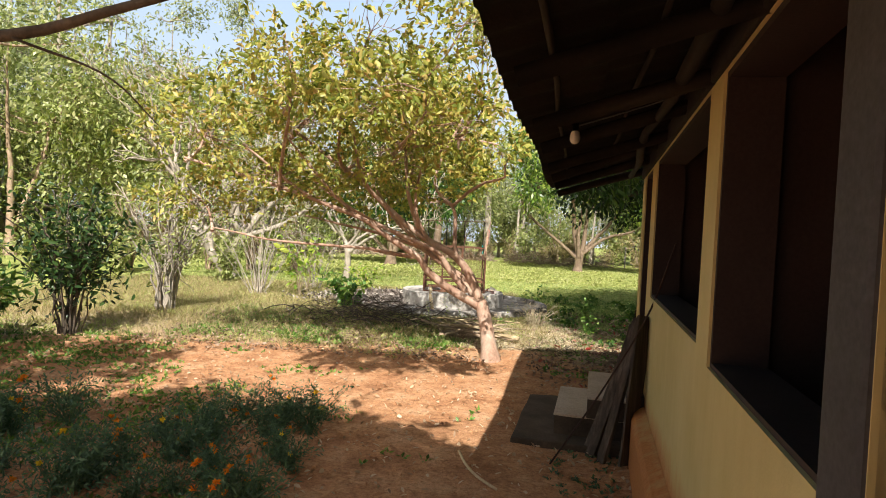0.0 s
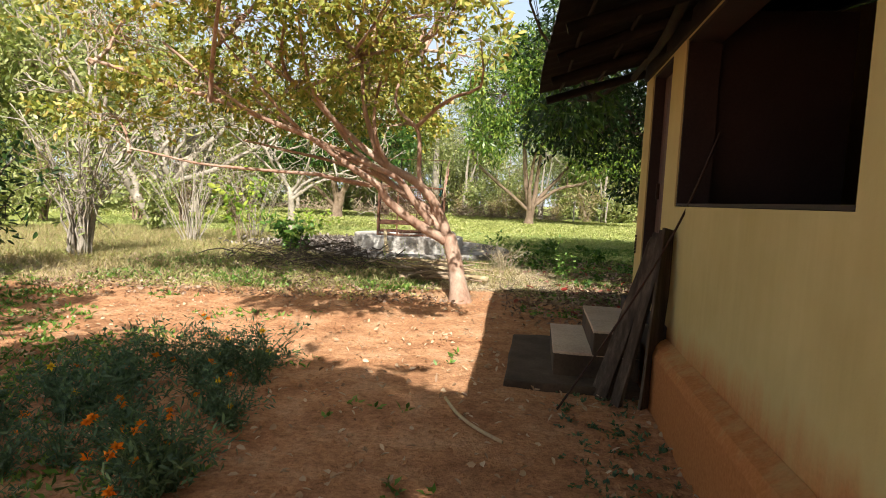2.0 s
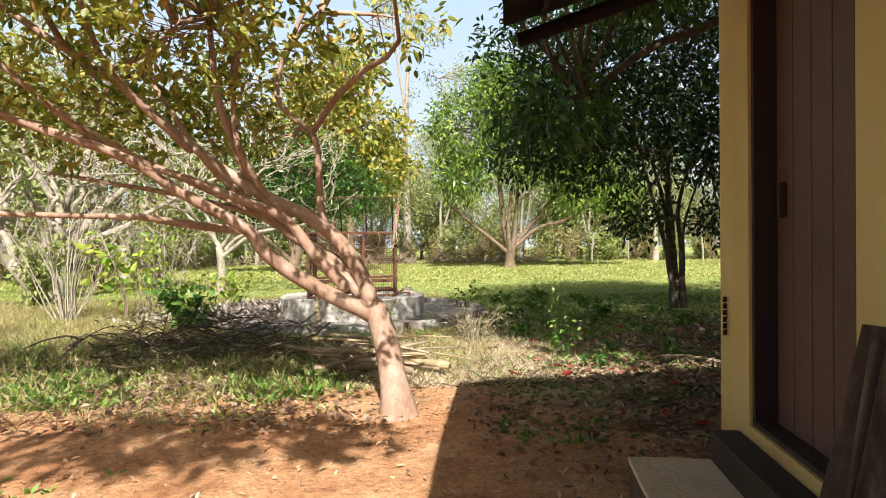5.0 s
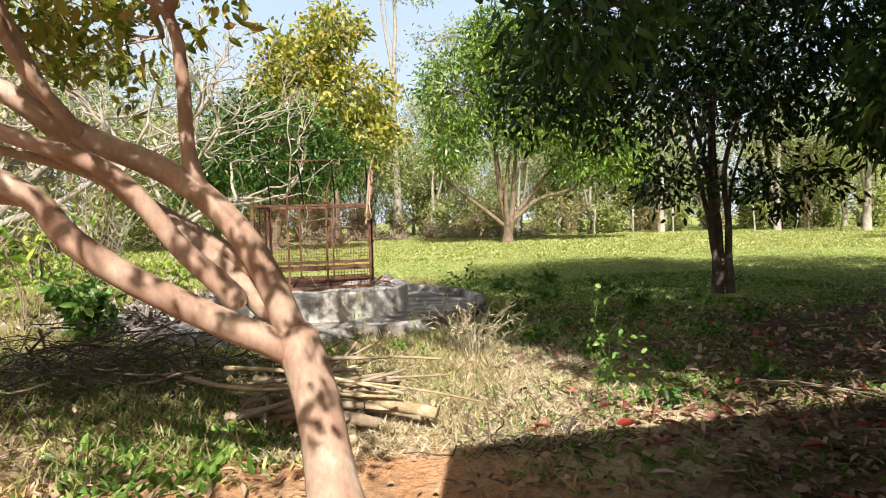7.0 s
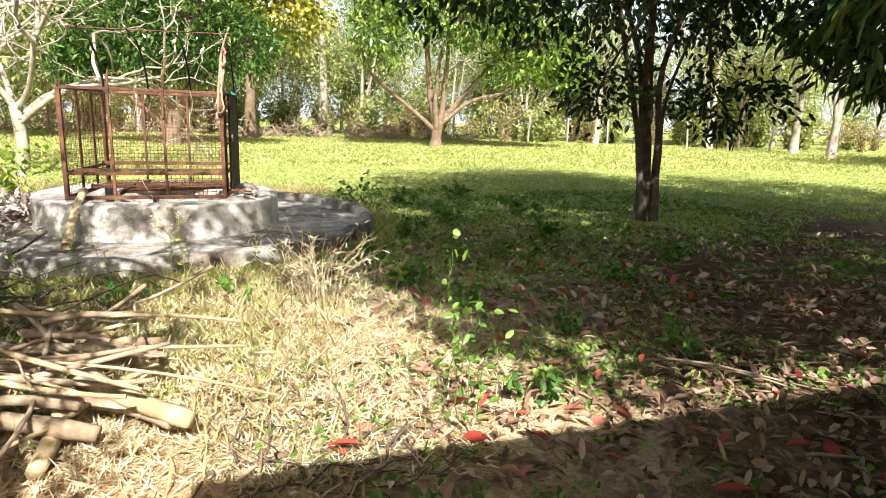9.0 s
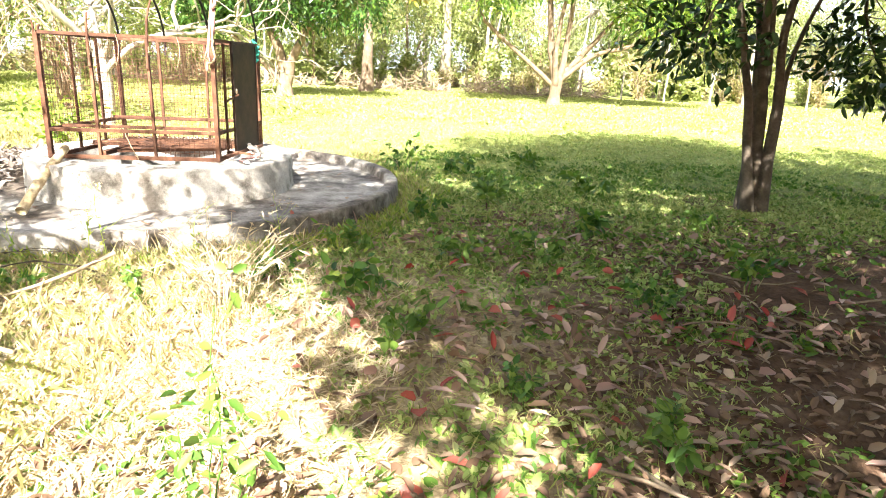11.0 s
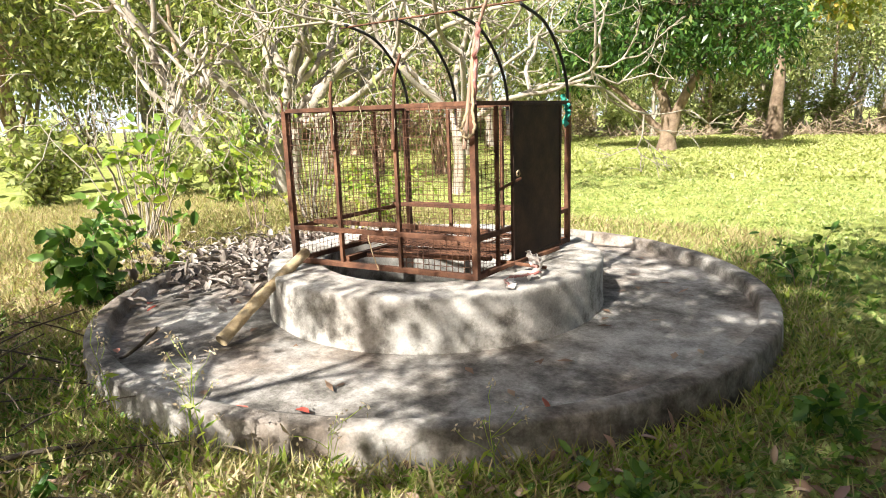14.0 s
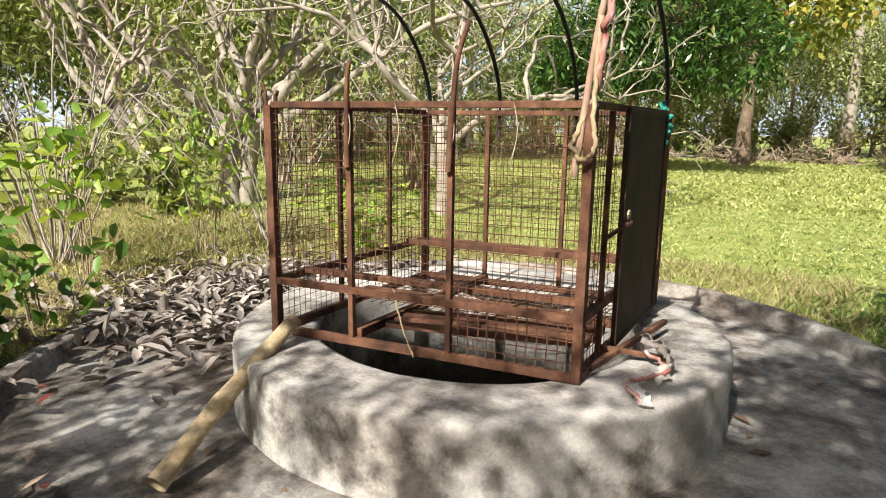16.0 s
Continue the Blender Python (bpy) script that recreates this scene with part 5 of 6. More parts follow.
def bare_tree(name, label, seed, base, reach, height, bark, n0=5, leaf=None, leaves=0, r0=0.12, leaf_len=0.12, group="", depth=4, flat=0.45):
    """A tree of forking, nearly leafless limbs."""
    rng = np.random.default_rng(seed)
    t = tagged(empty(name, pose(*base)), label, "tree", group)
    paths, tips = [], []

    def grow(p, d, length, r, level):
        q = p + d * length
        n = 5
        P = bent(p, q, n, 0.06, rng)
        paths.append((P, np.linspace(r, r * 0.68, n)))
        if level == 0:
            tips.append(q)
            return
        for k in range(2 if rng.uniform() < 0.7 else 3):
            e = unit(d * 0.9 + rng.normal(size=3) * 0.55 + np.array([0, 0, 0.12]))
            grow(q, e, length * rng.uniform(0.6, 0.85), r * 0.66, level - 1)

    trunk_h = height * 0.2
    paths.append((smooth_path([(0, 0, -0.05), (0.05, 0.02, trunk_h * 0.5), (0, 0, trunk_h)], 7), np.linspace(r0 * 1.25, r0, 7)))
    for k in range(n0):
        a = 2 * math.pi * (k + rng.uniform(-0.2, 0.2)) / n0
        d = unit(np.array([math.cos(a), math.sin(a), flat + rng.uniform(0, 0.6)]))
        grow(np.array([0, 0, trunk_h * rng.uniform(0.75, 1.0)]), d, reach * 0.34, r0 * 0.62, depth)
    tubes("trunk", paths, bark, t, sides=6)
    if leaves:
        T = np.array(tips)
        P, D = clump_leaves(T, unit(T - T.mean(0)), leaves, leaf_len * 0.7, rng, 0.2)
        V, F = leaf_arrays(P, D, leaf_len, leaf_len * 0.35, rng)
        raw("crown", V, F, leaf, t, smooth=False)["kind"] = "stuff"
    return t


def drawn_tree(name, label, seed, base, axis, limbs, bark, leaf, leaves, depth=3, reach=1.0):
    """A pale tree whose main limbs are given as ((across, up, back), ...) and radii; finer limbs fork from them."""
    rng = np.random.default_rng(seed)
    t = tagged(empty(name, pose(*base)), label, "tree")
    side = np.array([math.cos(axis), math.sin(axis), 0.0])
    back = np.array([-math.sin(axis), math.cos(axis), 0.0])
    paths, tips = [], []

    def grow(p, d, length, r, level):
        q = p + d * length
        paths.append((bent(p, q, 5, 0.07, rng), np.linspace(r, r * 0.68, 5)))
        if level == 0:
            tips.append(q)
            return
        for k in range(2 if rng.uniform() < 0.6 else 3):
            grow(q, unit(d + rng.normal(size=3) * 0.5 + np.array([0, 0, 0.15])), length * rng.uniform(0.62, 0.85), r * 0.66, level - 1)

    for pts, r0, r1 in limbs:
        P = smooth_path([side * a + back * c + np.array([0, 0, b]) for a, b, c in pts], 5 * len(pts))
        P[1:] += np.array([noise.noise_vector(Vector(q * 1.7)) for q in P[1:]]) * r0 * 0.4
        R = np.linspace(r0, r1, len(P)) * (1 + 0.06 * rng.normal(size=len(P)))
        if pts[0][1] <= 0:
            R[:3] *= np.array([1.35, 1.2, 1.08])
        paths.append((P, R))
        way = unit(P[-1] - P[-3])
        for k in range(2):
            grow(P[-1], unit(way + rng.normal(size=3) * 0.4), reach * rng.uniform(0.7, 1.0), r1 * 0.8, depth)
        for k in range(len(P) // 2, len(P) - 2, 3):
            if pts[0][1] > 0:
                grow(P[k], unit(way + rng.normal(size=3) * 0.7), reach * rng.uniform(0.4, 0.8), r1 * 0.5, depth - 1)
    tubes("trunk", paths, bark, t, sides=8)
    T = np.array(tips)
    P, D = clump_leaves(T, unit(T - T.mean(0)), leaves, 0.12, rng, 0.2)
    V, F = leaf_arrays(P, D, 0.14, 0.055, rng)
    raw("crown", V, F, leaf, t, smooth=False)["kind"] = "stuff"


drawn_tree("bare_tree", "wide pale smooth-limbed tree almost without leaves", 41, (-7.0, 19.7, -0.2), 0.55,
           [(((0, -0.1, 0), (-0.03, 0.5, 0), (-0.02, 1.1, 0), (0.15, 1.4, 0)), 0.17, 0.13), (((0.18, -0.1, 0.1), (0.25, 0.6, 0.1), (0.4, 1.25, 0.1)), 0.16, 0.13),
            (((0.12, 1.35, 0), (0.28, 2.0, 0.1), (0.0, 2.6, 0.2), (-0.3, 3.3, 0.3), (-0.5, 4.2, 0.4)), 0.11, 0.05), (((0.24, 1.8, 0), (0.45, 2.4, -0.1), (0.7, 3.0, -0.2), (1.0, 3.9, -0.3)), 0.09, 0.045),
            (((0.36, 1.2, 0.1), (0.8, 1.75, 0.1), (1.25, 2.25, 0.1), (1.9, 2.9, 0), (2.6, 3.5, -0.1)), 0.12, 0.05), (((0.45, 1.25, 0.1), (1.4, 1.62, -0.2), (2.4, 2.25, -0.5), (3.4, 2.85, -0.7), (4.6, 3.15, -0.9)), 0.085, 0.03),
            (((1.2, 2.2, 0.1), (1.1, 2.8, 0.4), (1.2, 3.5, 0.7)), 0.07, 0.035), (((0.05, 1.3, 0), (-0.7, 1.9, -0.3), (-1.4, 2.7, -0.5), (-2.0, 3.6, -0.6)), 0.08, 0.035)],
           M_BARK_PALE, M_LEAF_WOOD, 2, 3, 1.0)
drawn_tree("bare_tree", "grey tree leaning over the dry canes", 44, (-6.3, 18.4, -0.22), 0.55,
           [(((0, -0.1, 0), (-0.3, 0.45, 0), (-0.6, 0.9, 0)), 0.13, 0.11), (((-0.58, 0.85, 0), (-1.1, 1.7, 0), (-1.45, 2.7, 0)), 0.1, 0.075),
            (((-1.4, 2.6, 0), (-1.75, 3.3, 0), (-2.3, 4.3, 0.2)), 0.07, 0.03), (((-1.42, 2.65, 0), (-1.3, 3.3, 0), (-1.3, 4.3, -0.2)), 0.06, 0.03)],
           M_BARK_PALE, M_LEAF_WOOD, 3, 3, 1.0)
bare_tree("bare_tree", "pale spreading tree with bare twisting limbs behind the well", 43, (-3.4, 20.6, -0.2), 4.6, 6.0, M_BARK_PALE, 6, M_LEAF_WOOD, 1, 0.095, 0.14, depth=5, flat=0.5)
bare_tree("bare_tree", "grey forked tree with bare limbs", 42, (-9.0, 29.0, -0.2), 5.0, 6.5, M_BARK_PALE, 5, M_LEAF_HAZY, 3, 0.17, 0.2, flat=0.9)


def stem_shrub(name, label, seed, base, n, height, spread, bark, leaf, per, leaf_len, leaf_wid, r=0.018, hang=0.1, low=0.25, group="", arch=0.0, single=True):
    """A shrub of many stems that rise from one foot."""
    rng = np.random.default_rng(seed)
    t = tagged(empty(name, pose(*base)), label, "shrub", group)
    paths, C, O = [], [], []
    for k in range(n):
        a = rng.uniform(0, 2 * math.pi)
        f = rng.uniform(0.15, 1.0)
        hh = height * rng.uniform(0.55, 1.0)
        foot = np.array([math.cos(a), math.sin(a), 0]) * 0.12 * f
        out = np.array([math.cos(a), math.sin(a), 0])
        top = foot + out * spread * f + np.array([0, 0, hh * (1 - arch)])
        mid = foot + out * spread * f * (0.25 if not arch else 0.5) + np.array([0, 0, hh * (0.55 + arch)])
        P = smooth_path([foot - np.array([0, 0, 0.05]), mid, top], 9) + rng.normal(size=(9, 3)) * 0.012 * height
        paths.append((P, np.linspace(r * rng.uniform(0.6, 1.2), r * 0.3, 9)))
        for j in range(3):
            i0 = rng.integers(3, 8)
            q = P[i0] + unit(rng.normal(size=3) + np.array([0, 0, 0.6])) * height * rng.uniform(0.1, 0.25)
            paths.append((bent(P[i0], q, 4, 0.08, rng), np.linspace(r * 0.4, r * 0.15, 4)))
            C.append(q)
            O.append(out)
        for u in P[int(low * 9):]:
            C.append(u)
            O.append(out + np.array([0, 0, 0.4]))
    if single:
        for k in range(n):
            tubes("stem", paths[4 * k:4 * k + 4], bark, t, sides=5)
    else:
        tubes("stem", paths, bark, t, sides=3)["kind"] = "stuff"
    if per:
        P, D = clump_leaves(np.array(C), unit(np.array(O)), per, height * 0.045, rng, hang)
        V, F = leaf_arrays(P, D, leaf_len, leaf_wid, rng, oval=single or n < 8)
        raw("leaves", V, F, leaf, t, smooth=False)["kind"] = "stuff"
    return t


stem_shrub("shrub", "dark leggy shrub with thin upright stems in shade", 51, (-5.5, 9.7, -0.34), 22, 2.3, 0.95, M_BARK_DARK, M_LEAF_SHADED, 9, 0.12, 0.05, 0.02, low=0.5)
stem_shrub("shrub", "pale-stemmed vase-shaped shrub with few leaves", 52, (-5.2, 12.1, -0.28), 26, 2.6, 1.0, M_BARK_PALE, M_LEAF_WOOD, 2, 0.12, 0.04, 0.026, low=0.55)
stem_shrub("shrub", "tangle of long pale arching canes", 53, (-4.6, 15.6, -0.24), 26, 2.3, 2.6, M_BARK_PALE, M_LEAF_WOOD, 1, 0.1, 0.035, 0.012, low=0.4, arch=0.4)
stem_shrub("shrub", "tangle of thin pale arching canes near the well", 58, (-3.7, 17.5, -0.22), 16, 2.1, 2.0, M_BARK_PALE, M_LEAF_WOOD, 1, 0.1, 0.04, 0.011, low=0.5, arch=0.4)
for k, (x, y) in enumerate(((-8.6, 22.5), (-7.3, 22.9), (-5.8, 23.4), (-10.5, 20.5))):
    stem_shrub("shrub", "pale-stemmed shrub at the field's edge", 54 + k, (x, y, gz(x, y) - 0.02), 18, 2.8, 1.1, M_BARK_BROWN, M_LEAF_WOOD, 3, 0.16, 0.06, 0.03, low=0.55, group="shrubs at the field's edge")
stem_shrub("bush", "low leafy green bush beside the yard", 61, (-6.4, 8.6, -0.34), 30, 1.0, 0.9, M_TWIG, M_LEAF_SHRUB, 7, 0.16, 0.06, 0.012, low=0.2)
stem_shrub("bush", "young broad-leaved shrub at the edge of the apron", 62, (-2.45, 14.5, -0.22), 5, 0.85, 0.5, M_TWIG, M_LEAF_YOUNG, 2, 0.12, 0.075, 0.007, low=0.35)
stem_shrub("bush", "young broad-leaved shrub with a few large bright leaves", 68, (-3.4, 15.3, -0.22), 6, 1.5, 0.5, M_TWIG, M_LEAF_BRIGHT, 3, 0.16, 0.105, 0.009, low=0.8)
stem_shrub("bush", "low broad-leaved shrub spilling over the apron", 69, (-2.1, 13.9, -0.22), 8, 0.65, 0.4, M_TWIG, M_LEAF_SHRUB, 3, 0.14, 0.09, 0.006, low=0.1)
stem_shrub("bush", "young broad-leaved shrub with yellow-green leaves", 63, (-2.2, 17.4, -0.2), 10, 0.9, 0.7, M_TWIG, M_LEAF_BRIGHT, 2, 0.11, 0.06, 0.008, low=0.3)
stem_shrub("bush", "bright green climbing plant on dry stalks", 64, (-3.7, 16.6, -0.2), 10, 1.6, 0.5, M_TWIG, M_LEAF_BRIGHT, 2, 0.12, 0.06, 0.008, low=0.4)
stem_shrub("bush", "young broad-leaved plant by the apron", 65, (2.35, 16.9, -0.22), 5, 0.5, 0.3, M_TWIG, M_LEAF_SHRUB, 1, 0.1, 0.05, 0.005, low=0.3)
stem_shrub("weed", "upright leafy weed with bright heart-shaped leaves", 66, (2.32, 10.68, -0.26), 4, 0.74, 0.1, M_LEAF_SHRUB, M_LEAF_YOUNG, 2, 0.048, 0.03, 0.0035, low=0.08)
stem_shrub("grass_tuft", "dry straw-coloured bushy tuft", 67, (1.75, 12.35, -0.24), 40, 0.58, 0.45, M_STRAW, M_STRAW, 1, 0.08, 0.009, 0.0045, low=0.4, single=False)


# ---- woodland ----
def wood_prototypes():
    out = []
    specs = [("airy grey-green woodland tree", 71, M_LEAF_HAZY, 9.0, 1.6), ("light green woodland tree", 72, M_LEAF_WOOD, 8.0, 2.0), ("tall thin woodland tree", 73, M_LEAF_HAZY, 12.0, 1.3), ("leafy mango-like woodland tree", 74, M_LEAF_WOOD, 7.0, 2.3)]
    for label, seed, leaf, h, w in specs:
        rng = np.random.default_rng(seed)
        lob = []
        for k in range(9):
            z = h * rng.uniform(0.32, 0.95)
            s = w * (1.15 - abs(z / h - 0.55))
            a = rng.uniform(0, 6.3)
            lob.append((math.cos(a) * s * 0.9, math.sin(a) * s * 0.9, z, s * rng.uniform(0.5, 0.85), s * rng.uniform(0.5, 0.85), s * rng.uniform(0.45, 0.7)))
        lean = rng.uniform(-0.3, 0.3)
        out.append(tree("tree", label, seed, (0, 0, 0), [([(0, 0, 0), (lean * 0.3, 0, h * 0.3), (lean, 0.1, h * 0.6), (lean * 1.4, 0.1, h * 0.9)], 0.125, 0.014), ([(0.05, 0, h * 0.12), (0.8, 0.2, h * 0.4), (1.1, 0.3, h * 0.6)], 0.08, 0.03)],
                        lob, M_BARK_PALE if seed != 74 else M_BARK_BROWN, leaf, density=14, leaf_len=0.22, leaf_wid=0.085, per=8, spread=0.3, hang=0.35, limb_r=0.05, fill=0.3, sides=6, group="woodland round the field", every=6))
    return out


def plant_woods():
    protos = wood_prototypes()
    rng = np.random.default_rng(8)
    spots = []
    for x in np.arange(-46, 52, 3.6):
        spots.append((x + rng.uniform(-1.3, 1.3), 48 + rng.uniform(-2, 2) + max(0, -x - 10) * -0.25))
        if rng.uniform() < 0.6:
            spots.append((x + rng.uniform(-1.5, 1.5), 56 + rng.uniform(-2.5, 2.5) + max(0, -x - 10) * -0.2))
    for y in np.arange(14, 46, 3.2):
        spots.append((-22 - 0.12 * y + rng.uniform(-1.5, 1.5), y + rng.uniform(-1, 1)))
        if rng.uniform() < 0.6:
            spots.append((-29 - 0.1 * y + rng.uniform(-2, 2), y + rng.uniform(-1, 1)))
    for y in np.arange(22, 48, 6.5):
        spots.append((27 + rng.uniform(-2, 2), y + rng.uniform(-1.5, 1.5)))
    for x, y in ((-13, 28), (-17, 24), (-10.5, 33), (-14, 37), (-6.5, 40.5), (13.5, 43), (17, 41), (-24, 9), (-15, 33), (-19, 30), (-9, 37), (-5, 44), (22, 38), (19, 44), (24, 32), (25, 25), (22, 20), (20, 48), (14, 50), (26, 44), (9.5, 44.5), (12, 47), (-2, 50), (5, 47.5), (3.4, 51), (6.5, 53), (0.5, 53.5), (4.6, 56), (-4, 54)):
        spots.append((x, y))
    for k, (x, y) in enumerate(spots):
        if abs(x - 2.1) < 1.6 and y < 48:
            continue
        p = protos[k] if k < 4 else copy_thing(protos[int(rng.integers(0, 4))], Matrix())
        s = rng.uniform(0.75, 1.2) * (1.5 if x < -12 else 1.0)
        p.matrix_world = pose(x, y, float(gz(x, y)) - 0.04, 0, 0, rng.uniform(0, 360)) @ Matrix.Diagonal((s, s, s * rng.uniform(0.9, 1.15), 1))


plant_woods()


def plant_undergrowth():
    rng = np.random.default_rng(9)
    a = stem_shrub("bush", "dusty green undergrowth bush", 81, (0, 0, 0), 17, 2.2, 1.5, M_TWIG, M_LEAF_WOOD, 5, 0.26, 0.11, 0.02, low=0.1, group="undergrowth", single=False)
    b = stem_shrub("bush", "dry brown undergrowth bush", 82, (0, 0, 0), 20, 1.8, 1.4, M_TWIG, M_GRASS_DRY, 2, 0.25, 0.06, 0.022, low=0.1, group="undergrowth", single=False)
    spots = [(x + rng.uniform(-0.8, 0.8), 44.6 + rng.uniform(-1.2, 1.5) + max(0, -x - 8) * -0.3 + max(0, x - 8) * -0.25) for x in np.arange(-34, 36, 1.7)]
    spots += [(x + rng.uniform(-0.8, 0.8), 47.5 + rng.uniform(-1, 1) + max(0, -x - 8) * -0.3 + max(0, x - 8) * -0.25) for x in np.arange(-34, 40, 2.0)]
    spots += [(x + rng.uniform(-0.8, 0.8), 51 + rng.uniform(-1, 1) + max(0, -x - 8) * -0.3 + max(0, x - 8) * -0.25) for x in np.arange(-32, 36, 2.6)]
    spots += [(-20 - 0.15 * y + rng.uniform(-1, 1), y) for y in np.arange(13, 38, 2.2)]
    spots += [(-8.2, 18.2), (-10.2, 19.4), (-12.5, 21.5), (-9.4, 16.4), (-11.5, 17.5), (-6.3, 18.0), (-14, 19)]
    for k, (x, y) in enumerate(spots):
        p = (a, b)[k] if k < 2 else copy_thing((a, b)[int(rng.uniform() < 0.45)], Matrix())
        s = rng.uniform(0.7, 1.3) * (0.62 if -15 < x < -6 and y < 22 else 1.9 if y + 0.27 * max(0, abs(x) - 8) > 49.7 else 1.0)
        p.matrix_world = pose(x, y, float(gz(x, y)) - 0.04, 0, 0, rng.uniform(0, 360)) @ Matrix.Diagonal((s, s, s * rng.uniform(0.7, 1.2), 1))


plant_undergrowth()


def far_edge():
    """Grey cut brush heaped along the far edge of the field, and fence posts."""
    rng = np.random.default_rng(10)
    for nm, x0, x1 in (("brush_heap", -13, -4), ("brush_heap", -3, 2.5), ("brush_heap", 3.2, 10)):
        ps = []
        for k in range(650):
            x = rng.uniform(x0, x1)
            y = 41.2 + rng.normal() * 0.9 - max(0, abs(x) - 8) * 0.2
            z = float(gz(x, y)) + abs(rng.normal()) * 0.3 * (0.7 + 0.6 * math.sin(x * 1.7)) + 0.02
            d = unit(np.array([rng.normal(), rng.normal(), rng.normal() * 0.8])) * rng.uniform(0.25, 0.8)
            ps.append((np.array([(x, y, z), (x + d[0], y + d[1], max(z + d[2], -0.2))]), rng.uniform(0.007, 0.024)))
        h = tubes(nm, ps, M_TWIG, None, sides=4)
        tagged(h, "long heap of grey cut brushwood at the field's edge", "brushwood", "brush heaps", "stuff")
    for k, x in enumerate(np.arange(9, 25, 1.9)):
        y = 41.5 - (x - 9) * 0.35
        p = tubes("fence_post", [(bent((x, y, -0.25), (x + rng.uniform(-0.1, 0.1), y, 1.25), 5, 0.02, rng), 0.05)], M_BARK_PALE, sides=7)
        tagged(p, "thin pale wooden fence post", "fence post", "fence along the field")


far_edge()


# ---- ground cover ----
def scatter(n, x0, x1, y0, y1, keep, rng):
    x, y = rng.uniform(x0, x1, n), rng.uniform(y0, y1, n)
    m = keep(x, y) & (np.hypot(x - C_APRON[0], y - C_APRON[1]) > 2.38)
    return x[m], y[m]


def patch(x, y, s=1.0, seed=0):
    return np.array([noise.noise(Vector((a * s + seed, b * s, seed * 1.7))) for a, b in zip(x, y)])


def blades(name, label, mat, x, y, h, w, lean, rng, per=1, flat=0.0, oval=False):
    """Blades or low leaves that stand on the ground."""
    x, y = np.repeat(x, per), np.repeat(y, per)
    if per > 1:
        x, y = x + rng.normal(size=len(x)) * h * 0.35, y + rng.normal(size=len(y)) * h * 0.35
    P = np.stack([x, y, gz(x, y) - 0.005], -1)
    D = rng.normal(size=P.shape) * lean
    D[:, 2] = 1.0 - flat * rng.uniform(0, 1, len(x))
    V, F = leaf_arrays(P, unit(D), h, w, rng, droop=0.2, oval=oval)
    return tagged(raw(name, V, F, mat, smooth=False), label, "grass", kind="stuff")


def cover():
    rng = np.random.default_rng(12)
    every = lambda x, y: np.ones(len(x), bool)
    # field, thick and low, in two steps of distance
    x, y = scatter(31000, -10, 24, 14.5, 24, lambda x, y: (np.minimum(x, 4) * 0.5 - np.clip(x - 5, 0, 4) * 0.3 + y > 15.8 + 1.5 * patch(x, y, 0.5)) & (x > -(y - 8) * 1.1) & (x < (y - 6) * 1.5), rng)
    h = len(x) // 2
    blades("field_grass", "low bright green field plants", M_GRASS, x[:h], y[:h], 0.055, 0.024, 0.8, rng, 4, 0.4, oval=False)
    blades("field_grass", "fine yellow-green field grass", M_GRASS_FINE, x[h:], y[h:], 0.075, 0.009, 0.8, rng, 6)
    x, y = scatter(26000, -28, 30, 24, 41, every, rng)
    blades("field_grass", "low bright green field plants farther off", M_GRASS_FINE, x, y, 0.1, 0.04, 0.8, rng, 5)
    # weeds and grass between the litter where the walker passes
    x, y = scatter(34000, -0.5, 7.5, 10.6, 16.5, lambda x, y: patch(x, y, 0.8, 2) + (y - 12.5) * 0.3 - 0.5 * ((x < 2.2) & (y < 12.6)) - 0.35 * np.clip(x - 4.3, 0, 2) > rng.uniform(-0.55, 0.5, len(x)), rng)
    h = len(x) // 3
    blades("weeds", "small green weeds among fallen leaves", M_GRASS, x[:h], y[:h], 0.045, 0.03, 0.9, rng, 6, 0.5, oval=True)
    blades("grass", "thin yellow-green grass among fallen leaves", M_GRASS_FINE, x[h:], y[h:], 0.06, 0.006, 0.9, rng, 3, 0.3)
    x, y = scatter(7000, 1.4, 8.0, 12.2, 19.0, lambda x, y: patch(x, y, 1.3, 31) > rng.uniform(-0.6, 0.5, len(x)), rng)
    blades("weeds", "leafy weeds in the grass", M_LEAF_YOUNG, x, y, 0.06, 0.034, 0.9, rng, 4, 0.5, oval=True)
    x, y = scatter(6000, -1.0, 6.5, 10.4, 15.5, lambda x, y: patch(x, y, 0.9, 3) - 0.25 * (x > 2.4) > rng.uniform(-0.5, 0.6, len(x)), rng)
    blades("dry_grass", "thin dry grass between the leaves", M_GRASS_DRY, x, y, 0.1, 0.006, 1.1, rng, 4)
    # stubble on the near side, thinning towards the red earth
    x, y = scatter(24000, -9, 1.9, 9.4, 19, lambda x, y: ((y - 10.3) * 0.35 + 0.8 * patch(x, y, 0.6, 4) > rng.uniform(-0.3, 0.5, len(x))), rng)
    blades("dry_grass", "dry stubble grass beyond the red earth", M_GRASS_DRY, x, y, 0.15, 0.01, 0.6, rng, 3)
    x, y = scatter(16000, -10, 1.5, 9.0, 19, lambda x, y: ((y - 10.0) * 0.3 + 0.9 * patch(x, y, 0.7, 5) > rng.uniform(-0.2, 0.7, len(x))), rng)
    blades("weeds", "low green weeds in the stubble", M_GRASS_FINE, x, y, 0.09, 0.018, 0.8, rng, 5, 0.3)
    x, y = scatter(15000, -8.5, 1.4, 2.4, 10.0, lambda x, y: patch(x, y, 1.1, 6) - 0.2 * (x + 2.0) - 0.12 * np.abs(y - 5) > rng.uniform(-0.3, 0.8, len(x)), rng)
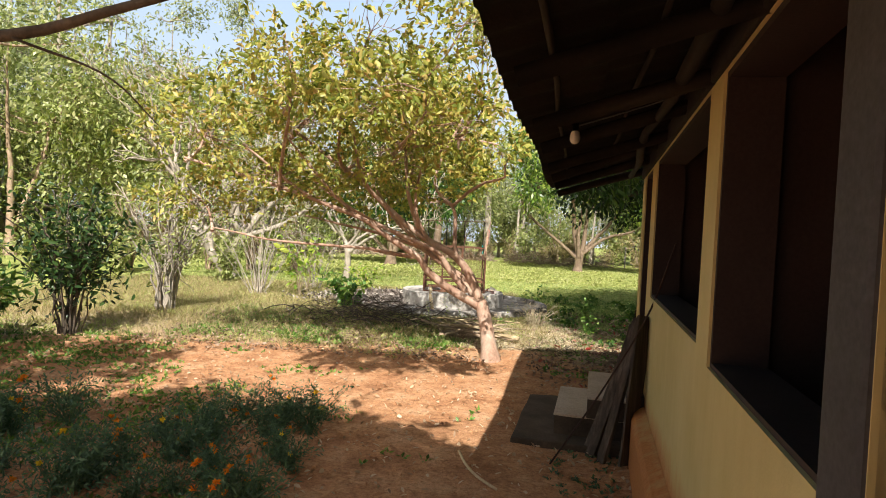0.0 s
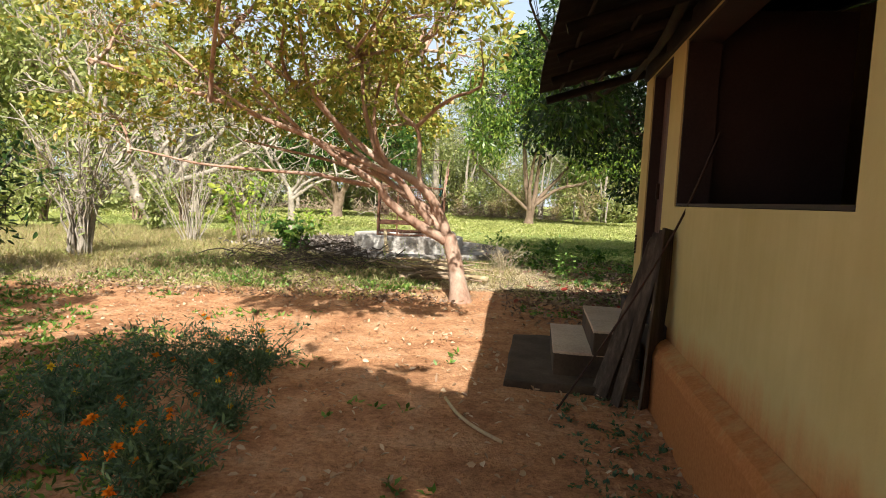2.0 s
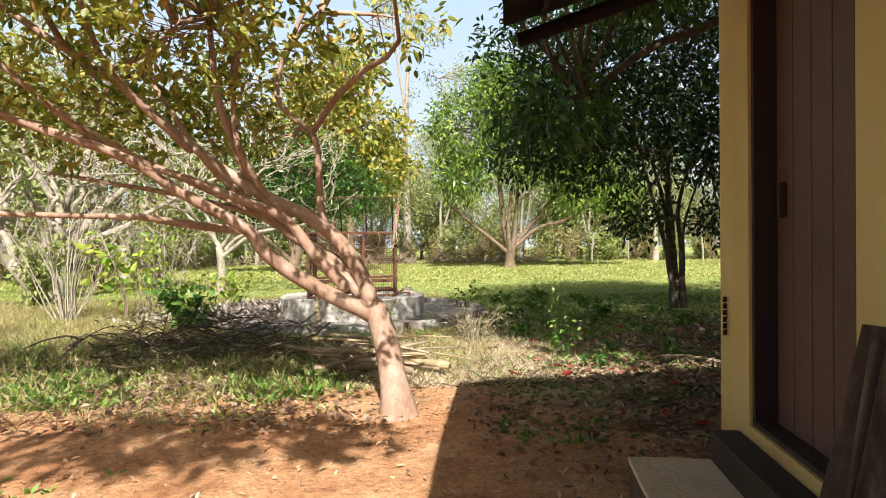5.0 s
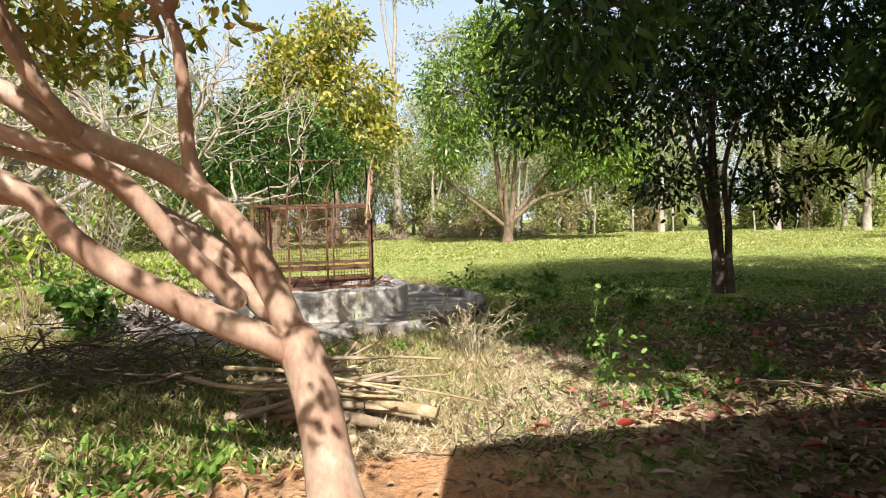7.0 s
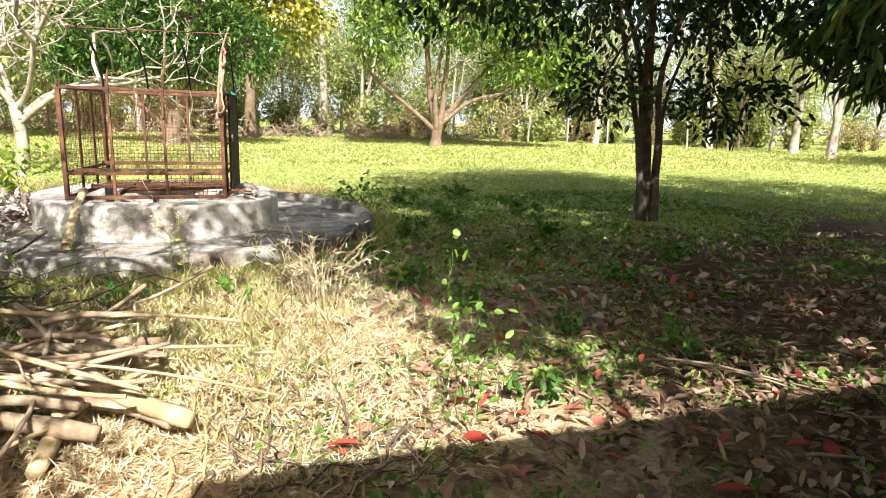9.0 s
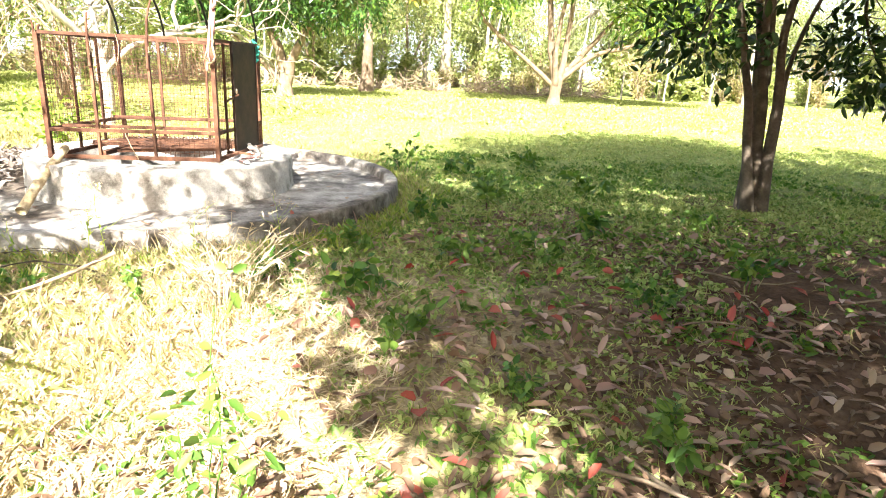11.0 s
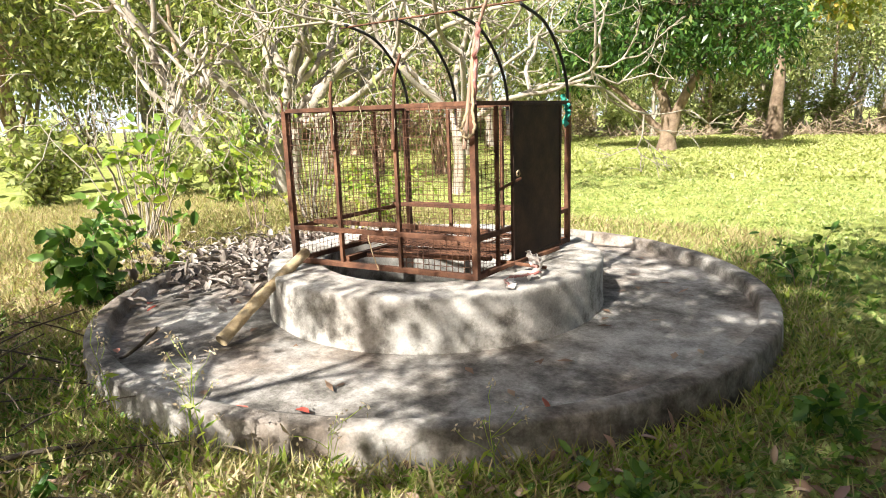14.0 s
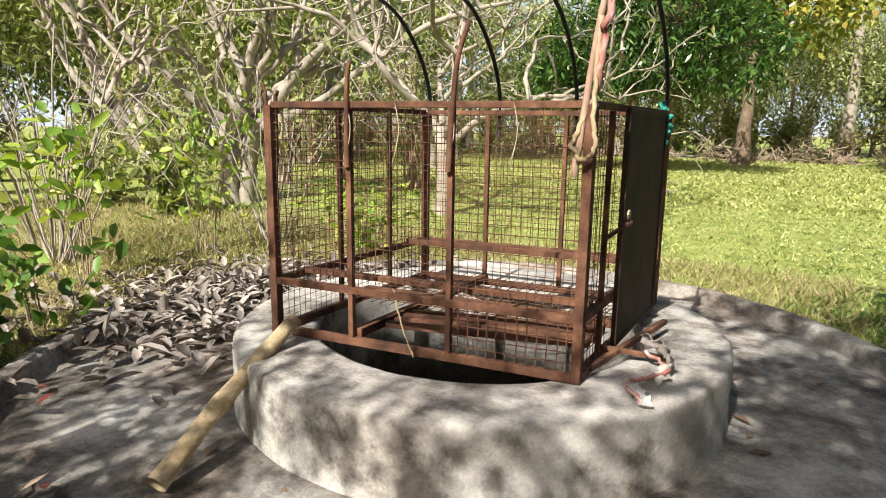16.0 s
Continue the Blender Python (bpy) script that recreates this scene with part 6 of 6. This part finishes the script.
    blades("weeds", "sparse weeds on the red earth", M_LEAF_YOUNG, x, y, 0.06, 0.024, 0.8, rng, 5, 0.3)

    x, y = scatter(11000, 0.3, 2.7, 10.3, 13.3, lambda x, y: patch(x, y, 1.2, 13) - 0.8 * np.clip(x - 2.1, 0, 1) > rng.uniform(-0.9, 0.4, len(x)), rng)
    blades("dry_grass", "bleached flattened straw in the sun", M_STRAW, x, y, 0.09, 0.007, 1.6, rng, 4)

    def litter(name, label, mat, x, y, size, wid, lift=0.012):
        P = np.stack([x, y, gz(x, y) + lift + rng.uniform(0, 0.02, len(x))], -1)
        D = rng.normal(size=P.shape)
        D[:, 2] *= 0.3
        k = np.arange(len(x)) % 2 == 0
        for q, (drop, fold, flat) in ((k, (-0.18, 0.8, True)), (~k, (0.22, 0.35, False))):
            V, F = leaf_arrays(P[q], unit(D[q]), size * (1.0 if flat else 0.8), wid * (0.8 if flat else 1.2), rng, droop=drop, fold=fold, flat=flat, oval=True)
            tagged(raw(name, V, F, mat, smooth=False), label, "fallen leaves", kind="stuff")

    x, y = scatter(12000, 0.6, 8.5, 9.2, 15.2, lambda x, y: 1.5 * patch(x, y, 0.8, 7) - np.clip(np.abs(y - 11.2) - 0.6, 0, 9) * 0.24 + 0.45 * np.clip(x - 3.0, -2, 0.6) > rng.uniform(-0.8, 0.5, len(x)), rng)
    litter("fallen_leaves", "brown fallen mango leaves", M_LITTER, x, y, 0.08, 0.036)
    x, y = scatter(5200, 1.3, 7.5, 7.6, 11.2, lambda x, y: 1.3 * patch(x, y, 1.0, 17) + 0.5 * np.clip(y - 8.6, -1, 0.6) + 0.3 * np.clip(x - 1.9, -1, 1) > rng.uniform(-0.7, 0.6, len(x)), rng)
    litter("fallen_leaves", "brown leaves littering the shade beside the house", M_LITTER, x, y, 0.075, 0.034)
    x, y = scatter(2600, 1.5, 7.0, 8.8, 11.4, lambda x, y: patch(x, y, 1.1, 19) > rng.uniform(-0.3, 0.6, len(x)), rng)
    blades("weeds", "small weeds between the leaves in the shade", M_LEAF_YOUNG, x, y, 0.055, 0.03, 0.9, rng, 4, 0.5, oval=True)
    x, y = scatter(80, 1.4, 6.0, 8.2, 10.8, lambda x, y: patch(x, y, 0.9, 18) > rng.uniform(-0.7, 0.5, len(x)), rng)
    litter("fallen_leaves", "red fallen leaves in the shade beside the house", M_LITTER_RED, x, y, 0.12, 0.055, 0.02)
    x, y = scatter(170, 2.2, 6.4, 10.2, 13.6, lambda x, y: patch(x, y, 0.9, 8) > rng.uniform(-0.7, 0.5, len(x)), rng)
    litter("fallen_leaves", "red fallen leaves scattered in the grass", M_LITTER_RED, x, y, 0.115, 0.05, 0.02)
    x, y = scatter(900, 1.4, 7.0, 9.8, 14.4, lambda x, y: 1.4 * patch(x, y, 0.9, 21) > rng.uniform(-0.6, 0.6, len(x)), rng)
    litter("fallen_leaves", "pinkish dry leaves lying on the grass", M_LITTER_PINK, x, y, 0.105, 0.045, 0.025)
    x, y = scatter(3800, -5, 1.9, 2.6, 10.4, lambda x, y: patch(x, y, 0.9, 9) > rng.uniform(-0.9, 0.5, len(x)), rng)
    litter("fallen_leaves", "dry tan leaves strewn on red earth", M_LITTER_TAN, x, y, 0.055, 0.026)
    x, y = scatter(2200, -3.2, 2.0, 11.8, 14.2, lambda x, y: patch(x, y, 1.1, 25) > rng.uniform(-0.6, 0.6, len(x)), rng)
    litter("fallen_leaves", "small brown leaves in the grass before the well", M_LITTER, x, y, 0.07, 0.03, 0.03)
    # crumbs of earth and small stones
    n = 5000
    x, y = rng.uniform(-5, 1.9, n), rng.uniform(2.6, 10.6, n)
    s = rng.uniform(0.006, 0.022, n) ** 1.0
    base = np.array([(1, 0, 0), (0, 1, 0), (-1, 0, 0), (0, -1, 0), (0, 0, 0.8), (0, 0, -0.5)])
    V = base[None] * s[:, None, None] * rng.uniform(0.6, 1.3, (n, 6, 1)) + np.stack([x, y, gz(x, y) + 0.004], -1)[:, None, :]
    F = np.array([(0, 1, 4, 4), (1, 2, 4, 4), (2, 3, 4, 4), (3, 0, 4, 4)])[:, :3]
    me = bpy.data.meshes.new("earth_crumbs")
    me.from_pydata(V.reshape(-1, 3).tolist(), [], (F[None] + 6 * np.arange(n)[:, None, None]).reshape(-1, 3).tolist())
    me.materials.append(M_GROUND)
    tagged(new("earth_crumbs", me), "crumbs of red earth and small stones", "earth", kind="stuff")
    # weeds at the foot of the wall
    ly, lx = rng.uniform(0.3, 2.6, 130), rng.uniform(-0.75, -0.15, 130)
    w = np.array([at_house((a, b, 0)) for a, b in zip(lx, ly)])
    blades("weeds", "small weeds at the foot of the wall", M_LEAF_MARIGOLD, w[:, 0], w[:, 1], 0.04, 0.02, 0.9, rng, 5, 0.3)
    # leafy weeds growing through the brushwood
    x, y = scatter(4200, -4.2, 0.5, 10.0, 13.4, lambda x, y: patch(x, y, 1.2, 11) > rng.uniform(-0.5, 0.5, len(x)), rng)
    blades("weeds", "broad weeds growing through the brushwood", M_LEAF_YOUNG, x, y, 0.08, 0.038, 0.8, rng, 5, 0.3, oval=True)
    x, y = scatter(4500, -4.5, 0.7, 9.2, 12.6, lambda x, y: patch(x, y, 1.1, 27) > rng.uniform(-0.6, 0.6, len(x)), rng)
    litter("fallen_leaves", "brown leaves among weeds beside the brushwood", M_LITTER, x, y, 0.07, 0.032, 0.03)
    # grass that hides the foot of the apron
    n = 4200
    a, r = rng.uniform(0, 2 * np.pi, n), 2.37 + np.abs(rng.normal(size=n)) * 0.2
    x, y = C_APRON[0] + np.cos(a) * r, C_APRON[1] + np.sin(a) * r
    blades("grass", "yellow-green grass along the foot of the apron", M_GRASS_FINE, x[::2], y[::2], 0.11, 0.008, 0.8, rng, 3)
    blades("dry_grass", "dry grass along the foot of the apron", M_GRASS_DRY, x[1::2], y[1::2], 0.12, 0.007, 0.9, rng, 3)
    blades("weeds", "small leafy weeds along the foot of the apron", M_LEAF_BRIGHT, x[::5], y[::5], 0.09, 0.026, 0.8, rng, 5)
    # grey leaves drifted on the apron and behind it
    n = 3600
    x, y = rng.normal(-2.05, 0.6, n), rng.normal(15.7, 0.62, n)
    r = np.hypot(x - C_APRON[0], y - C_APRON[1])
    m = np.hypot(x - C_RING[0], y - C_RING[1]) > 1.22
    x, y, r = x[m], y[m], r[m]
    z = np.where(r < 2.36, -0.12, gz(x, y)) + rng.uniform(0, 0.07, len(x))
    D = rng.normal(size=(len(x), 3))
    D[:, 2] *= 0.3
    V, F = leaf_arrays(np.stack([x, y, z], -1), unit(D), 0.13, 0.055, rng, droop=-0.2, fold=0.8, flat=True, oval=True)
    tagged(raw("fallen_leaves", V, F, M_LITTER_GREY, smooth=False), "grey curled leaves drifted on the apron", "fallen leaves", kind="stuff")
    n = 70
    a, r = rng.uniform(0, 2 * np.pi, n), rng.uniform(1.25, 2.15, n)
    x, y = C_APRON[0] + np.cos(a) * r, C_APRON[1] + np.sin(a) * r
    D = rng.normal(size=(n, 3))
    D[:, 2] *= 0.15
    V, F = leaf_arrays(np.stack([x, y, np.full(n, -0.125)], -1), unit(D), 0.11, 0.04, rng, droop=-0.1, fold=0.5, flat=True)
    tagged(raw("fallen_leaves", V, F, M_LITTER, smooth=False), "single brown leaves on the cement apron", "fallen leaves", kind="stuff")
    n = 9
    a, r = rng.uniform(3.6, 5.6, n), rng.uniform(1.9, 2.16, n)
    D = rng.normal(size=(n, 3))
    D[:, 2] *= 0.15
    V, F = leaf_arrays(np.stack([C_APRON[0] + np.cos(a) * r, C_APRON[1] + np.sin(a) * r, np.full(n, -0.122)], -1), unit(D), 0.1, 0.045, rng, droop=-0.15, fold=0.5, flat=True, oval=True)
    tagged(raw("fallen_leaves", V, F, M_LITTER_RED, smooth=False), "dull red leaves blown against the apron's lip", "fallen leaves", kind="stuff")


cover()


WEEDS = [(2.37, 12.7, 0.24), (2.68, 12.15, 0.22), (3.95, 14.3, 0.3), (3.55, 13.5, 0.24), (2.75, 10.9, 0.18), (3.75, 11.3, 0.2), (4.05, 12.6, 0.2), (2.9, 13.4, 0.22), (4.9, 13.2, 0.26), (3.3, 15.4, 0.3),
         (2.6, 14.6, 0.24), (5.1, 14.6, 0.22), (3.2, 11.6, 0.16), (2.2, 13.6, 0.2), (1.9, 12.9, 0.18), (1.2, 12.5, 0.16), (0.5, 12.4, 0.18), (4.4, 15.9, 0.3), (2.9, 17.0, 0.3), (3.9, 17.8, 0.3)]


def seed_weed(seed, x, y, h):
    """A thin stalk with a loose head of small pale flowers."""
    rng = np.random.default_rng(seed)
    t = tagged(empty("weed", pose(x, y, float(gz(x, y)) - 0.01)), "thin tall weed with small pale seed heads", "weed", "tall weeds by the apron")
    P = bent((0, 0, -0.03), (rng.normal() * 0.05, rng.normal() * 0.05, h), 7, 0.03, rng)
    twigs = [(bent(P[k], P[k] + np.array([rng.normal() * 0.07, rng.normal() * 0.07, 0.1]), 4, 0.05, rng), 0.0012) for k in (3, 4, 4, 5, 5, 6, 6)]
    tubes("stem", [(P, np.linspace(0.003, 0.0015, 7))], M_LEAF_BRIGHT, t, sides=4)
    for q in twigs:
        tubes("stalk", [q], M_LEAF_BRIGHT, t, sides=4)
    C = np.array([q[0][-1] for q in twigs])
    Q, D = clump_leaves(C, unit(rng.normal(size=C.shape)), 7, 0.012, rng)
    V, F = leaf_arrays(Q, D, 0.018, 0.01, rng)
    raw("seed_head", V, F, M_STRAW, t, smooth=False)["kind"] = "stuff"
    Q, D = clump_leaves(P[1:5], unit(rng.normal(size=(4, 3)) + np.array([0, 0, 0.4])), 3, 0.01, rng)
    V, F = leaf_arrays(Q, D, 0.06, 0.018, rng)
    raw("leaves", V, F, M_LEAF_BRIGHT, t, smooth=False)["kind"] = "stuff"


for k, (x, y, h) in enumerate(((0.72, 12.93, 0.42), (0.78, 12.98, 0.5), (0.1, 12.95, 0.45), (-0.3, 12.95, 0.35), (1.3, 13.15, 0.3), (0.4, 12.9, 0.28), (1.7, 13.5, 0.3))):
    seed_weed(120 + k, x, y, h)


for k, (x, y, h) in enumerate(WEEDS):
    stem_shrub("weed", "small broad-leaved weed growing in the shade", 140 + k, (x, y, float(gz(x, y)) - 0.01), 4, h, h * 0.6, M_LEAF_SHRUB, (M_LEAF_SHRUB, M_LEAF_YOUNG)[k % 2], 2, 0.3 * h, 0.18 * h, 0.0035, low=0.35, group="broad-leaved weeds", single=False)


# ---- brushwood ----
def brushwood():
    rng = np.random.default_rng(14)
    pile = tagged(empty("brushwood_pile", pose(-1.2, 12.15, -0.24)), "low pile of cut branches in front of the well", "brushwood")
    rest = []
    for k in range(330):
        x, y = rng.normal(-0.05, 0.75), rng.normal(0.0, 0.5)
        hmax = max(0.04, 0.5 - 0.15 * abs(x) - 0.3 * abs(y))
        z = rng.uniform(0.01, hmax)
        a = rng.normal(0.1, 1.2) + (math.pi if rng.uniform() < 0.5 else 0)
        L = rng.uniform(0.2, 0.95)
        d = np.array([math.cos(a), math.sin(a), rng.normal() * 0.32])
        p = bent((x - d[0] * L / 2, y - d[1] * L / 2, max(0.0, z - d[2] * L / 2)), (x + d[0] * L / 2, y + d[1] * L / 2, max(0.0, z + d[2] * L / 2)), 6, 0.07, rng)
        r = rng.uniform(0.003, 0.009)
        if k < 60:
            tubes("branch", [(p, np.linspace(r * 1.6, r * 0.7, 6))], (M_TWIG, M_BARK_DARK, M_BARK_DARK)[k % 3], pile, sides=6)
        else:
            rest.append((p, np.linspace(r, r * 0.4, 6)))
    tubes("thin_branch", rest, M_BARK_DARK, pile, sides=4)["kind"] = "stuff"
    cut = tagged(empty("firewood_pile", pose(0.42, 11.25, -0.25)), "thick pale cut branches lying beside the guava", "firewood")
    for k in range(40):
        # thick split logs below, thinner branches across them
        thick = k < 11
        a = rng.normal(-0.5, 0.6 if thick else 0.85)
        L = rng.uniform(0.55, 1.0) if thick else rng.uniform(0.4, 1.5)
        c = np.array([rng.normal(0.08, 0.2), max(-0.45, rng.normal(0, 0.45)), 0.04 + 0.012 * k if thick else 0.05 + 0.006 * k])
        d = np.array([math.cos(a), math.sin(a), rng.normal() * 0.08])
        lo = c - d * L / 2
        hi = c + d * L / 2
        lo[2], hi[2] = max(lo[2], 0.015), max(hi[2], 0.015)
        r = rng.uniform(0.026, 0.048) if thick else rng.uniform(0.007, 0.02)
        tubes("branch", [(bent(lo, hi, 9, 0.025, rng), np.linspace(r, r * (0.8 if thick else 0.55), 9) * (1 + 0.09 * rng.normal(size=9)))], (M_LOG, M_TWIG, M_BARK_BROWN)[k % 3], cut, sides=8)
    heap = tagged(empty("twig_heap", pose(1.75, 10.4, -0.27)), "small tangled heap of dark thorny twigs", "twigs")
    ps = []
    for k in range(60):
        c = np.array([rng.normal(0, 0.2), rng.normal(0, 0.1), 0])
        d = unit(np.array([rng.normal(), rng.normal() * 0.5, abs(rng.normal()) * 0.15])) * rng.uniform(0.1, 0.35)
        c[2] = rng.uniform(0, 0.04)
        ps.append((bent(c, c + d, 5, 0.12, rng), np.linspace(0.006, 0.002, 5)))
    for q in ps[:30]:
        tubes("twig", [q], M_BARK_DARK, heap, sides=4)
    tubes("thin_twig", ps[30:], M_BARK_DARK, heap, sides=4)["kind"] = "stuff"
    P = smooth_path([(0.33, 5.85, -0.335), (0.38, 5.55, -0.33), (0.47, 5.3, -0.33), (0.6, 5.1, -0.335)], 10)
    tagged(tubes("stick", [(P, 0.011)], M_WOOD_PALE, sides=8), "curved pale stick lying on the earth", "stick")
    for k in range(22):
        x, y = rng.uniform(2.4, 6.5), rng.uniform(10.2, 13.6)
        a = rng.uniform(0, 6.3)
        L = rng.uniform(0.25, 0.9)
        z = float(gz(x, y)) + 0.02
        P = bent((x, y, z), (x + math.cos(a) * L, y + math.sin(a) * L, z + 0.01), 6, 0.06, rng)
        tagged(tubes("stick", [(P, np.linspace(0.009, 0.004, 6))], M_TWIG, sides=5), "thin dry stick among fallen leaves", "stick", "sticks on the ground")


brushwood()


# ---- marigolds ----
def marigold(seed, flowers):
    rng = np.random.default_rng(seed)
    t = tagged(empty("marigold", pose(0, 0, 0)), "bushy dark green marigold plant with orange flowers", "flower", "marigold bed")
    stems, C = [], []
    tops = []
    for k in range(13):
        a = rng.uniform(0, 6.3)
        f = rng.uniform(0.2, 1)
        top = np.array([math.cos(a) * 0.42 * f, math.sin(a) * 0.42 * f, rng.uniform(0.1, 0.5)])
        P = smooth_path([(0, 0, -0.03), top * np.array([0.3, 0.3, 0.5]), top], 7)
        stems.append((P, np.linspace(0.006, 0.0025, 7)))
        tops.append(top)
        C += list(P[2:])
    tubes("stem", stems, M_LEAF_MARIGOLD, t, sides=4)["kind"] = "stuff"
    C = np.array(C)
    P, D = clump_leaves(C, unit(C + np.array([0, 0, 0.05])), 9, 0.04, rng, 0.05)
    V, F = leaf_arrays(P, D, 0.06, 0.016, rng)
    raw("leaves", V, F, M_LEAF_MARIGOLD, t, smooth=False)["kind"] = "stuff"
    for k in range(flowers):
        c = tops[k] + np.array([0, 0, 0.02])
        n = 34
        D = unit(rng.normal(size=(n, 3)) * np.array([1, 1, 0.5]) + np.array([0, 0, 0.35]))
        V, F = leaf_arrays(np.repeat(c[None], n, 0), D, 0.032, 0.018, rng)
        raw("flower", V, F, M_FLOWER if seed % 2 else M_FLOWER_YELLOW, t, "orange marigold head" if seed % 2 else "yellow marigold head", smooth=False)
    return t


def marigold_bed():
    rng = np.random.default_rng(16)
    protos = [marigold(s, f) for s, f in ((91, 3), (92, 2), (93, 1), (95, 1))]
    spots = [(-1.15, 5.5), (-1.0, 6.1), (-1.5, 5.2), (-1.35, 5.95), (-1.75, 5.7), (-0.95, 5.25), (-2.1, 5.1), (-2.3, 4.6), (-1.8, 4.6), (-1.3, 4.7), (-2.6, 5.3), (-2.9, 4.9), (-2.2, 5.7), (-1.3, 6.3), (-1.0, 4.5),
             (-3.1, 6.0), (-2.7, 4.2), (-1.6, 4.1), (-1.7, 6.4), (-3.4, 5.2)]
    spots += [(rng.uniform(-3.9, -0.9), rng.uniform(3.4, 6.6)) for _ in range(24)]
    for k, (x, y) in enumerate(spots):
        p = protos[k] if k < 4 else copy_thing(protos[int(rng.integers(0, 4))], Matrix())
        s = rng.uniform(0.55, 1.0)
        p.matrix_world = pose(x, y, float(gz(x, y)) - 0.01, 0, 0, rng.uniform(0, 360)) @ Matrix.Diagonal((s, s, s, 1))


marigold_bed()
